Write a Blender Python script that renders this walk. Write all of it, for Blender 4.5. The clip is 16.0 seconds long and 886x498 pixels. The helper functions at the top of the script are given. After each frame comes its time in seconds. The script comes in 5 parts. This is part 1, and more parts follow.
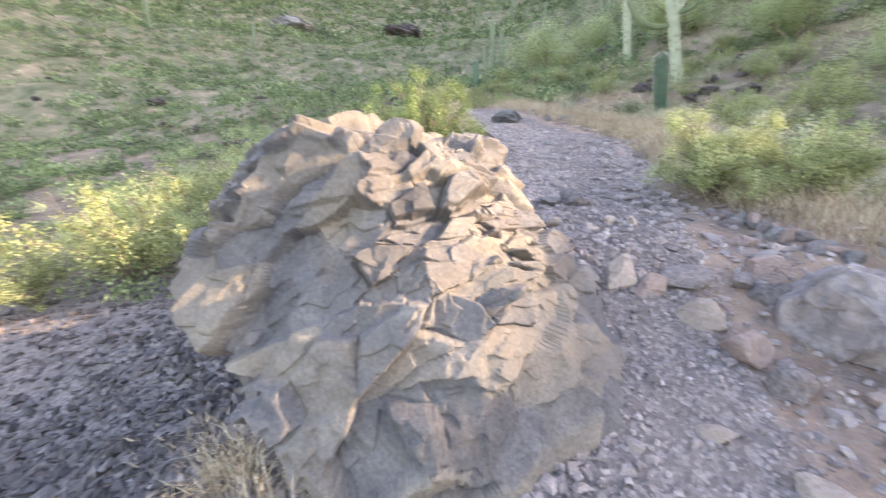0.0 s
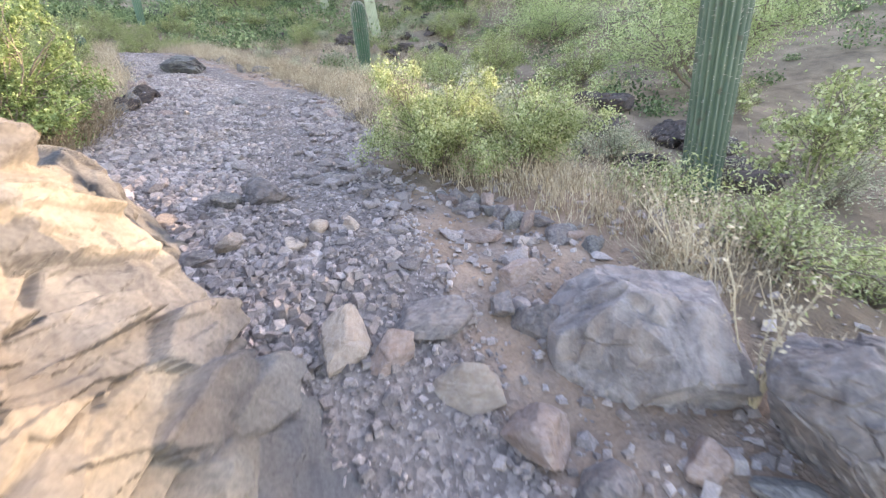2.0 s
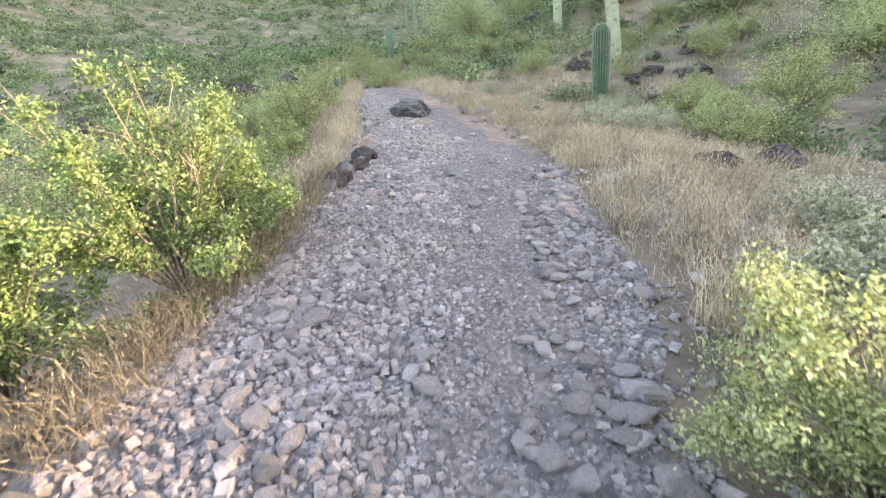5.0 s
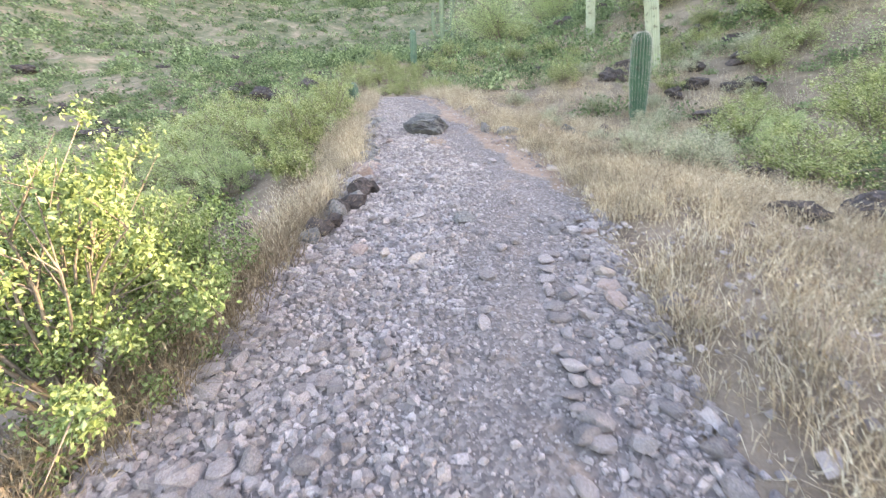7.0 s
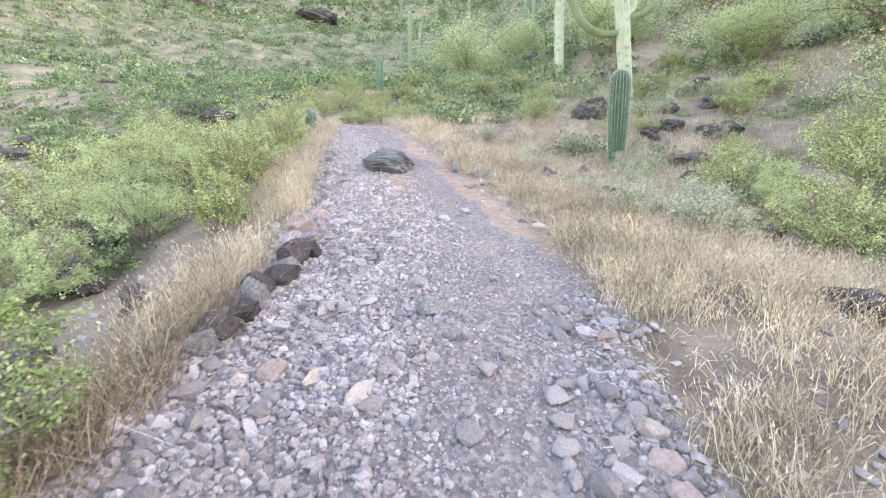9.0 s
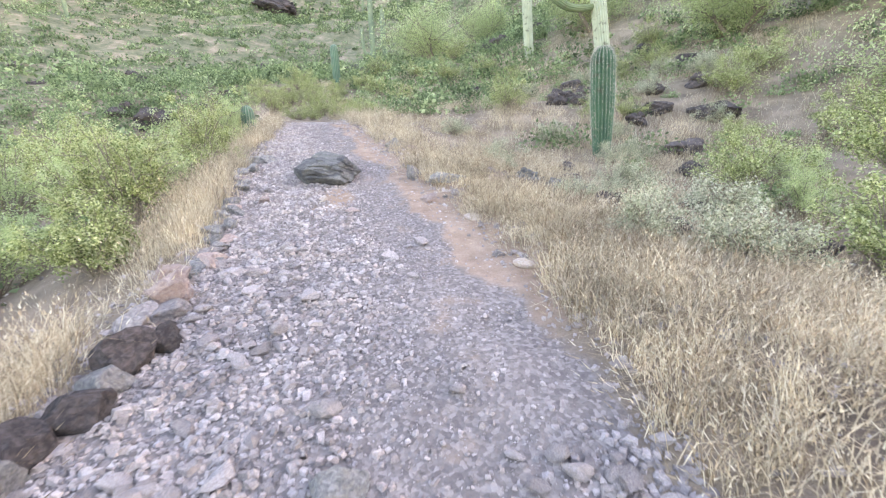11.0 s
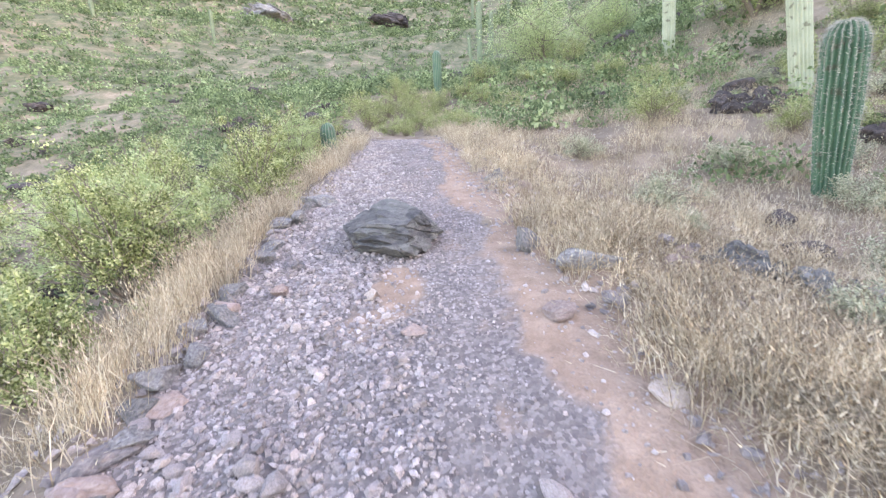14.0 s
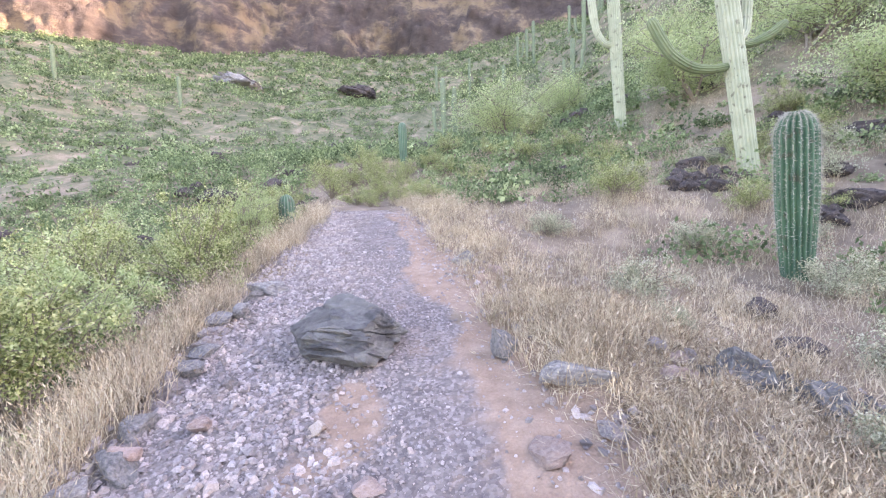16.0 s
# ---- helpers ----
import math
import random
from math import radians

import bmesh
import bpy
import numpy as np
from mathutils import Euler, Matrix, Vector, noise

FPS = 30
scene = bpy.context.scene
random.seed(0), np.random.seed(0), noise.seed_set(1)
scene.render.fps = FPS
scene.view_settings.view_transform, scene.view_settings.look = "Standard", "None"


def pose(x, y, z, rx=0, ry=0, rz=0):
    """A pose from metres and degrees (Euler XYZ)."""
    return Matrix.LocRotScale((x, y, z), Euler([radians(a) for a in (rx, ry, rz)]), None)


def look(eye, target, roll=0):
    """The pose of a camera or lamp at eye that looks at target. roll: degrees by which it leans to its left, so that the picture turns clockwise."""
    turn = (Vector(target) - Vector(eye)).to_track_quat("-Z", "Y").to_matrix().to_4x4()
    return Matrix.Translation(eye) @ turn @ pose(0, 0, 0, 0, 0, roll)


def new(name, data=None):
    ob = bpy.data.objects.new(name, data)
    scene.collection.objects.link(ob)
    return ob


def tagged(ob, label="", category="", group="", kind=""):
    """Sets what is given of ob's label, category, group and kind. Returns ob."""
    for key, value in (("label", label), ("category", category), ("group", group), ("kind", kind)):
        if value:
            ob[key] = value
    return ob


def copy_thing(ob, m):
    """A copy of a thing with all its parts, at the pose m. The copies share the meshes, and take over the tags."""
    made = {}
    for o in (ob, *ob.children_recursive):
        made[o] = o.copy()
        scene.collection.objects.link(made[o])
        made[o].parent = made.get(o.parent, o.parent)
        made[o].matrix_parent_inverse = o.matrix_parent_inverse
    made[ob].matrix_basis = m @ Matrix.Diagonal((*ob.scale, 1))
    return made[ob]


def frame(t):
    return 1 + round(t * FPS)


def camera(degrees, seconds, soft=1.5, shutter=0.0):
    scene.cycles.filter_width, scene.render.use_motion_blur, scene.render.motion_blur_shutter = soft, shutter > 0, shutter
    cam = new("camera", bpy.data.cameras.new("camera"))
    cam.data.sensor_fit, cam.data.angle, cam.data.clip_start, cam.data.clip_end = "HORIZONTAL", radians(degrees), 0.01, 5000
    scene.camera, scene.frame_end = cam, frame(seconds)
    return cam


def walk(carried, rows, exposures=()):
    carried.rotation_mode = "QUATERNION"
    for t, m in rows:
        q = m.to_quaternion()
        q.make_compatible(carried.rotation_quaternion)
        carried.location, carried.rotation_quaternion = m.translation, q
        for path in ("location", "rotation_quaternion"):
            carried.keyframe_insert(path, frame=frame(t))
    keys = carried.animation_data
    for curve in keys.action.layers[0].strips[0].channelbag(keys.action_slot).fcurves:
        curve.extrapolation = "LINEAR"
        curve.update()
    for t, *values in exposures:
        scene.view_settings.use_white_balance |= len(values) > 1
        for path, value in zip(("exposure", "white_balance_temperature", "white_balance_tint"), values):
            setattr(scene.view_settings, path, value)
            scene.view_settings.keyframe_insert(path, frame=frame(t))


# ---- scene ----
cam = camera(92.2, 16.0, soft=1.2, shutter=0.3)
# seconds, stops, kelvin, tint
EXPOSURES = [(0, 3.1, 7900, 25), (2.5, 3.17, 7900, 22), (3.4, 3.27, 8100, 22), (4.5, 3.15, 8400, 19), (7, 3.4, 8300, 21), (9, 3.65, 8300, 24), (10, 3.58, 8300, 24), (12.5, 3.58, 8300, 24), (16, 3.53, 7700, 34)]
PATH = [
    (0, (0.521, 2.002, 0.573), (-0.184, 4.551, 0.031), -2.39),
    (0.5, (0.617, 2.191, 0.519), (0.606, 4.798, -0.182), -2.60),
    (1, (0.582, 2.559, 0.527), (1.133, 5.066, -0.312), -2.59),
    (1.5, (0.723, 2.958, 0.551), (1.505, 5.385, -0.336), -3.10),
    (2, (0.828, 3.45, 0.648), (1.672, 5.862, -0.224), -3.40),
    (2.5, (0.912, 3.966, 0.73), (1.778, 6.367, -0.148), -2.99),
    (3, (0.983, 4.404, 0.787), (1.695, 6.843, -0.128), -2.88),
    (3.5, (0.991, 4.822, 0.883), (1.35, 7.326, -0.063), -2.96),
    (4, (1.013, 5.045, 1.054), (0.658, 7.595, 0.238), -4.18),
    (4.5, (0.839, 5.322, 1.13), (0.323, 7.886, 0.46), -3.67),
    (4.7, (0.807, 5.463, 1.247), (0.476, 8.043, 0.52), -3.08),
    (6.8, (0.856, 6.659, 1.729), (0.487, 9.219, 0.956), -1.73),
    (7, (0.847, 6.775, 1.745), (0.388, 9.334, 1.017), -1.88),
    (7.5, (0.756, 7.123, 1.813), (0.228, 9.693, 1.177), -1.24),
    (8, (0.754, 7.485, 1.878), (0.269, 10.077, 1.296), -0.61),
    (8.5, (0.765, 7.774, 1.945), (0.362, 10.384, 1.387), -0.32),
    (9, (0.661, 8.094, 1.965), (0.418, 10.721, 1.387), 0.08),
    (9.2, (0.634, 8.224, 1.993), (0.438, 10.851, 1.406), 0.11),
    (11.3, (0.842, 10.005, 2.149), (0.731, 12.626, 1.508), -2.61),
    (11.5, (0.851, 10.183, 2.161), (0.72, 12.812, 1.559), -2.53),
    (12, (0.841, 10.643, 2.241), (0.643, 13.263, 1.622), -1.89),
    (12.5, (0.845, 11.104, 2.292), (0.469, 13.701, 1.654), -2.02),
    (13, (0.72, 11.501, 2.317), (0.25, 14.077, 1.659), -1.86),
    (13.5, (0.542, 11.928, 2.425), (-0.015, 14.492, 1.788), -2.02),
    (14, (0.441, 12.328, 2.517), (-0.269, 14.868, 1.94), -2.46),
    (14.5, (0.34, 12.522, 2.662), (-0.414, 15.072, 2.193), -2.23),
    (15, (0.243, 12.747, 2.735), (-0.406, 15.346, 2.397), -1.45),
    (15.5, (0.302, 12.81, 2.755), (-0.237, 15.443, 2.498), -1.56),
    (16, (0.33, 12.827, 2.763), (-0.168, 15.472, 2.557), -2.01),
]
walk(cam, [(t, look(eye, target, roll)) for t, eye, target, roll in PATH], EXPOSURES)

# ---- world, sun, exposure ----
SUN_AZ, SUN_EL = radians(75), radians(18)
SUN_DIR = Vector((math.sin(SUN_AZ) * math.cos(SUN_EL), math.cos(SUN_AZ) * math.cos(SUN_EL), math.sin(SUN_EL)))
world = bpy.data.worlds.new("sky")
scene.world = world
world.use_nodes = True
wn = world.node_tree
sky = wn.nodes.new("ShaderNodeTexSky")
sky.sky_type, sky.sun_disc, sky.sun_elevation, sky.sun_rotation = "NISHITA", False, SUN_EL, SUN_AZ
wn.links.new(sky.outputs[0], wn.nodes["Background"].inputs[0])
wn.nodes["Background"].inputs[1].default_value = 0.15
sun_data = bpy.data.lights.new("sun", "SUN")
sun_data.energy, sun_data.angle, sun_data.color = 2.3, radians(0.6), (1.0, 0.85, 0.62)
sun = new("sun", sun_data)
sun.matrix_world = look(SUN_DIR * 50, (0, 0, 0))


# ---- materials ----
def ramp(nt, fac, stops):
    node = nt.nodes.new("ShaderNodeValToRGB")
    els = node.color_ramp.elements
    while len(els) < len(stops):
        els.new(0.5)
    for e, (p, c) in zip(els, stops):
        e.position, e.color = p, (*c, 1)
    nt.links.new(fac, node.inputs[0])
    return node.outputs[0]


def noise_out(nt, scale, detail=6.0, rough=0.6, vec=None, distort=0.0):
    n = nt.nodes.new("ShaderNodeTexNoise")
    n.inputs["Scale"].default_value, n.inputs["Detail"].default_value = scale, detail
    n.inputs["Roughness"].default_value, n.inputs["Distortion"].default_value = rough, distort
    if vec:
        nt.links.new(vec, n.inputs["Vector"])
    return n.outputs["Fac"]


def mix(nt, fac, a, b, mode="MIX"):
    n = nt.nodes.new("ShaderNodeMix")
    n.data_type, n.blend_type = "RGBA", mode
    for sock, v in ((n.inputs[0], fac), (n.inputs[6], a), (n.inputs[7], b)):
        if isinstance(v, (int, float)):
            sock.default_value = v
        elif isinstance(v, tuple):
            sock.default_value = (*v, 1)
        else:
            nt.links.new(v, sock)
    return n.outputs[2]


def math_node(nt, op, a, b=0.5):
    n = nt.nodes.new("ShaderNodeMath")
    n.operation = op
    for sock, v in ((n.inputs[0], a), (n.inputs[1], b)):
        if isinstance(v, (int, float)):
            sock.default_value = v
        else:
            nt.links.new(v, sock)
    return n.outputs[0]


def blank(name, rough=0.9, spec=0.3):
    m = bpy.data.materials.new(name)
    m.use_nodes = True
    nt = m.node_tree
    b = nt.nodes["Principled BSDF"]
    b.inputs["Roughness"].default_value = rough
    b.inputs["Specular IOR Level"].default_value = spec
    return m, nt, b


def bump(nt, bsdf, height, strength, distance):
    n = nt.nodes.new("ShaderNodeBump")
    n.inputs["Strength"].default_value, n.inputs["Distance"].default_value = strength, distance
    nt.links.new(height, n.inputs["Height"])
    nt.links.new(n.outputs[0], bsdf.inputs["Normal"])


def coords(nt, kind="Object"):
    return nt.nodes.new("ShaderNodeTexCoord").outputs[kind]


def rock_material(name, dark, mid, light, stain, scale=3.0, stain_amount=0.5, vary=0.25, islands=False, faces=None):
    """Weathered stone: two scales of colour, stain patches and fine relief."""
    m, nt, b = blank(name, 0.88, 0.25)
    co = coords(nt)
    big = noise_out(nt, scale, 8, 0.62, co, 0.6)
    col = ramp(nt, big, [(0.3, dark), (0.5, mid), (0.72, light)])
    st = ramp(nt, noise_out(nt, scale * 0.6, 5, 0.6, co, 1.0), [(0.46, (0, 0, 0)), (0.62, (1, 1, 1))])
    f = math_node(nt, "MULTIPLY", st, stain_amount)
    col = mix(nt, f, col, stain)
    if faces:
        # each break face has its own age: fresh grey, cream or rusty
        at = nt.nodes.new("ShaderNodeAttribute")
        at.attribute_name = "patina"
        col = mix(nt, 0.4, col, ramp(nt, at.outputs["Fac"], list(zip((0.0, 0.4, 0.7, 1.0), faces))))
    fine = noise_out(nt, scale * 22, 5, 0.7, co)
    col = mix(nt, 0.5, col, ramp(nt, fine, [(0.3, (0.25, 0.25, 0.25)), (0.7, (0.85, 0.84, 0.82))]), "OVERLAY")
    rnd = nt.nodes.new("ShaderNodeNewGeometry").outputs["Random Per Island"] if islands else nt.nodes.new("ShaderNodeObjectInfo").outputs["Random"]
    hsv = nt.nodes.new("ShaderNodeHueSaturation")
    v = math_node(nt, "MULTIPLY_ADD", rnd, vary * 2)
    v.node.inputs[2].default_value = 1 - vary
    nt.links.new(v, hsv.inputs["Value"])
    nt.links.new(col, hsv.inputs["Color"])
    nt.links.new(hsv.outputs[0], b.inputs["Base Color"])
    # chipped flakes over a rough grain
    wv = nt.nodes.new("ShaderNodeVectorMath")
    wv.operation = "MULTIPLY_ADD"
    nz = nt.nodes.new("ShaderNodeTexNoise")
    nz.inputs["Scale"].default_value = scale * 5
    nt.links.new(co, nz.inputs["Vector"])
    nt.links.new(nz.outputs["Color"], wv.inputs[0])
    wv.inputs[1].default_value = (0.25 / scale,) * 3
    nt.links.new(co, wv.inputs[2])
    vo = nt.nodes.new("ShaderNodeTexVoronoi")
    vo.inputs["Scale"].default_value = scale * 4
    nt.links.new(wv.outputs[0], vo.inputs["Vector"])
    sc = nt.nodes.new("ShaderNodeSeparateColor")
    nt.links.new(vo.outputs["Color"], sc.inputs[0])
    h = math_node(nt, "ADD", noise_out(nt, scale * 9, 9, 0.78, co), math_node(nt, "MULTIPLY", sc.outputs[0], 0.3))
    bump(nt, b, h, 0.7, 0.022)
    return m


def leaf_material(name, a, c, d, rough=0.6, translucent=0.35, patch=1.3, patchy=0.35, toned=False):
    """Leaves: colour varies leaf by leaf, some light passes through."""
    m, nt, b = blank(name, rough, 0.3)
    rnd = nt.nodes.new("ShaderNodeNewGeometry").outputs["Random Per Island"]
    col = ramp(nt, rnd, [(0.0, a), (0.5, c), (1.0, d)])
    col = mix(nt, patchy, col, ramp(nt, noise_out(nt, patch, 4, 0.6, coords(nt)), [(0.3, (0.26, 0.28, 0.26)), (0.7, (0.8, 0.79, 0.7))]), "OVERLAY")
    if toned:
        # shrubs differ in age and kind: from dark olive to pale yellow-green
        at = nt.nodes.new("ShaderNodeAttribute")
        at.attribute_name = "tone"
        col = mix(nt, 1.0, col, ramp(nt, at.outputs["Fac"], [(0.0, (0.5, 0.56, 0.56)), (0.4, (0.95, 1.02, 1.02)), (0.75, (1.12, 1.2, 1.25)), (1.0, (1.65, 1.6, 1.75))]), "MULTIPLY")
    nt.links.new(col, b.inputs["Base Color"])
    tr = nt.nodes.new("ShaderNodeBsdfTranslucent")
    nt.links.new(col, tr.inputs["Color"])
    ms = nt.nodes.new("ShaderNodeMixShader")
    ms.inputs[0].default_value = translucent
    nt.links.new(b.outputs[0], ms.inputs[1])
    nt.links.new(tr.outputs[0], ms.inputs[2])
    nt.links.new(ms.outputs[0], nt.nodes["Material Output"].inputs[0])
    return m


def bark_material(name, a, c, scale=30):
    m, nt, b = blank(name, 0.9, 0.2)
    col = ramp(nt, noise_out(nt, scale, 6, 0.7, coords(nt)), [(0.3, a), (0.7, c)])
    nt.links.new(col, b.inputs["Base Color"])
    bump(nt, b, noise_out(nt, scale * 2, 5, 0.7, coords(nt)), 0.4, 0.01)
    return m


def cactus_material(name, low, high, pale):
    """Saguaro skin: waxy green, paler on the spined rib crests, corky scars."""
    m, nt, b = blank(name, 0.6, 0.35)
    co = coords(nt)
    col = ramp(nt, noise_out(nt, 2.2, 6, 0.6, co), [(0.3, low), (0.7, high)])
    at = nt.nodes.new("ShaderNodeAttribute")
    at.attribute_name = "crest"
    col = mix(nt, at.outputs["Fac"], col, pale)
    sc = ramp(nt, noise_out(nt, 7.0, 3, 0.5, co), [(0.62, (0, 0, 0)), (0.68, (1, 1, 1))])
    col = mix(nt, math_node(nt, "MULTIPLY", sc, 0.6), col, (0.07, 0.06, 0.045))
    nt.links.new(col, b.inputs["Base Color"])
    bump(nt, b, noise_out(nt, 60, 4, 0.6, co), 0.3, 0.01)
    return m


M_boulder = rock_material("boulder_stone", (0.04, 0.042, 0.049), (0.117, 0.117, 0.124), (0.245, 0.238, 0.23), (0.2, 0.152, 0.103), 2.6, 0.4, faces=((0.07, 0.073, 0.083), (0.15, 0.15, 0.158), (0.24, 0.218, 0.185), (0.3, 0.26, 0.2)))
M_slab = rock_material("dark_slab_stone", (0.045, 0.046, 0.052), (0.11, 0.112, 0.118), (0.24, 0.24, 0.238), (0.2, 0.19, 0.15), 4.0, 0.3, faces=((0.05, 0.05, 0.055), (0.1, 0.1, 0.106), (0.17, 0.17, 0.17), (0.25, 0.245, 0.235)))
M_grey_rock = rock_material("grey_stone", (0.1, 0.092, 0.1), (0.2, 0.184, 0.19), (0.33, 0.305, 0.305), (0.3, 0.23, 0.19), 3.5, 0.35)
M_dark_rock = rock_material("dark_stone", (0.075, 0.073, 0.078), (0.18, 0.178, 0.185), (0.33, 0.32, 0.32), (0.27, 0.245, 0.2), 4.5, 0.35)
M_lava_rock = rock_material("brown_black_stone", (0.02, 0.018, 0.02), (0.055, 0.048, 0.049), (0.12, 0.103, 0.103), (0.14, 0.095, 0.075), 4.0, 0.25)
M_pale_rock = rock_material("pale_stone", (0.34, 0.28, 0.25), (0.46, 0.39, 0.35), (0.55, 0.49, 0.45), (0.46, 0.35, 0.27), 4.0, 0.4)
M_pink_rock = rock_material("pinkish_stone", (0.21, 0.16, 0.147), (0.31, 0.245, 0.23), (0.4, 0.335, 0.315), (0.33, 0.22, 0.17), 4.0, 0.4)
M_gravel = rock_material("gravel_stone", (0.165, 0.146, 0.15), (0.28, 0.25, 0.254), (0.375, 0.342, 0.34), (0.35, 0.28, 0.24), 5.0, 0.4, 0.34, True)
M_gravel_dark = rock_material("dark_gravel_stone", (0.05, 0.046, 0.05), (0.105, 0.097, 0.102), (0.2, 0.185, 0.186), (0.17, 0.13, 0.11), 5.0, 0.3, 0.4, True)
M_stone = rock_material("trail_stone", (0.175, 0.153, 0.16), (0.29, 0.26, 0.266), (0.42, 0.382, 0.38), (0.37, 0.3, 0.255), 7.0, 0.35, 0.3)

M_bush_yellow = leaf_material("bright_yellow_green_leaf", (0.075, 0.11, 0.035), (0.22, 0.3, 0.12), (0.32, 0.39, 0.21), translucent=0.28, patch=4.0, patchy=0.55)
# brittlebush's own pale green, lightened further in place of sunlight
M_bush_pale = leaf_material("pale_sunlit_leaf", (0.12, 0.15, 0.06), (0.34, 0.39, 0.19), (0.5, 0.53, 0.34), translucent=0.28, patch=4.0, patchy=0.55)
M_bush_green = leaf_material("green_leaf", (0.09, 0.118, 0.045), (0.28, 0.325, 0.14), (0.5, 0.52, 0.31), translucent=0.28, patch=4.0, patchy=0.55)
M_bush_grey = leaf_material("grey_green_leaf", (0.17, 0.185, 0.12), (0.36, 0.375, 0.27), (0.55, 0.545, 0.43))
M_verde = leaf_material("palo_verde_leaf", (0.27, 0.34, 0.16), (0.4, 0.48, 0.25), (0.53, 0.59, 0.37), translucent=0.55)
M_hill_leaf = leaf_material("hillside_leaf", (0.075, 0.105, 0.05), (0.165, 0.215, 0.108), (0.26, 0.31, 0.17), translucent=0.45, patch=0.3, patchy=0.6, toned=True)
M_grass = leaf_material("dry_grass", (0.2, 0.15, 0.11), (0.43, 0.352, 0.272), (0.6, 0.525, 0.44), 0.8, 0.3, patch=1.6, patchy=0.75)
M_weed = leaf_material("brown_weed", (0.14, 0.105, 0.075), (0.25, 0.195, 0.14), (0.38, 0.315, 0.23), 0.8, 0.25)
M_twig = bark_material("twig_bark", (0.12, 0.1, 0.08), (0.28, 0.24, 0.2))
M_dead = bark_material("dead_straw", (0.4, 0.33, 0.22), (0.62, 0.55, 0.42))
M_spine = bark_material("spine_grey", (0.28, 0.27, 0.24), (0.5, 0.48, 0.43))
M_sag_green = cactus_material("saguaro_green", (0.026, 0.078, 0.048), (0.052, 0.125, 0.072), (0.36, 0.38, 0.31))
# greyed green: the haze before the thick saguaro is mixed into its colour
M_sag_hazy = cactus_material("saguaro_hazy_green", (0.045, 0.08, 0.055), (0.085, 0.125, 0.082), (0.34, 0.34, 0.28))
M_sag_pale = cactus_material("saguaro_pale", (0.24, 0.28, 0.19), (0.36, 0.39, 0.29), (0.55, 0.54, 0.44))
M_sag_arm = cactus_material("saguaro_arm", (0.08, 0.12, 0.055), (0.14, 0.18, 0.09), (0.42, 0.42, 0.32))
M_sag_far = cactus_material("saguaro_distant", (0.1, 0.15, 0.09), (0.165, 0.215, 0.13), (0.3, 0.32, 0.24))


def ground_material():
    m, nt, b = blank("desert_ground", 0.95, 0.15)
    co = coords(nt)
    at = nt.nodes.new("ShaderNodeAttribute")
    at.attribute_name = "cover"
    sep = nt.nodes.new("ShaderNodeSeparateColor")
    nt.links.new(at.outputs["Color"], sep.inputs[0])
    soil = ramp(nt, noise_out(nt, 1.4, 8, 0.65, co), [(0.3, (0.1, 0.076, 0.058)), (0.5, (0.2, 0.157, 0.122)), (0.7, (0.3, 0.24, 0.185))])
    vor = nt.nodes.new("ShaderNodeTexVoronoi")
    vor.inputs["Scale"].default_value = 42
    nt.links.new(co, vor.inputs["Vector"])
    grit = ramp(nt, vor.outputs["Color"], [(0.1, (0.06, 0.052, 0.054)), (0.5, (0.15, 0.131, 0.13)), (0.9, (0.36, 0.325, 0.315))])
    grit = mix(nt, 0.5, grit, ramp(nt, noise_out(nt, 1.1, 7, 0.6, co), [(0.3, (0.13, 0.115, 0.115)), (0.7, (0.24, 0.205, 0.19))]))
    edge = math_node(nt, "ADD", sep.outputs[0], math_node(nt, "MULTIPLY_ADD", noise_out(nt, 3.0, 6, 0.7, co), 0.7))
    edge.node.inputs[1].links[0].from_node.inputs[2].default_value = -0.35
    col = mix(nt, ramp(nt, edge, [(0.35, (0, 0, 0)), (0.6, (1, 1, 1))]), soil, grit)
    red = ramp(nt, noise_out(nt, 5.0, 7, 0.65, co), [(0.3, (0.205, 0.142, 0.108)), (0.7, (0.34, 0.254, 0.2))])
    redm = math_node(nt, "ADD", sep.outputs[1], math_node(nt, "MULTIPLY_ADD", noise_out(nt, 4.0, 5, 0.6, co), 0.8))
    redm.node.inputs[1].links[0].from_node.inputs[2].default_value = -0.4
    col = mix(nt, ramp(nt, redm, [(0.4, (0, 0, 0)), (0.65, (1, 1, 1))]), col, red)
    green = ramp(nt, noise_out(nt, 0.35, 8, 0.7, co), [(0.36, (0.065, 0.085, 0.045)), (0.5, (0.14, 0.15, 0.088)), (0.6, (0.24, 0.2, 0.142)), (0.72, (0.36, 0.3, 0.225))])
    col = mix(nt, sep.outputs[2], col, green)
    fine = noise_out(nt, 60, 5, 0.7, co)
    col = mix(nt, 0.3, col, ramp(nt, fine, [(0.3, (0.3, 0.3, 0.3)), (0.7, (0.72, 0.72, 0.72))]), "OVERLAY")
    nt.links.new(col, b.inputs["Base Color"])
    hgt = math_node(nt, "ADD", vor.outputs["Distance"], fine)
    bump(nt, b, hgt, 0.6, 0.02)
    return m


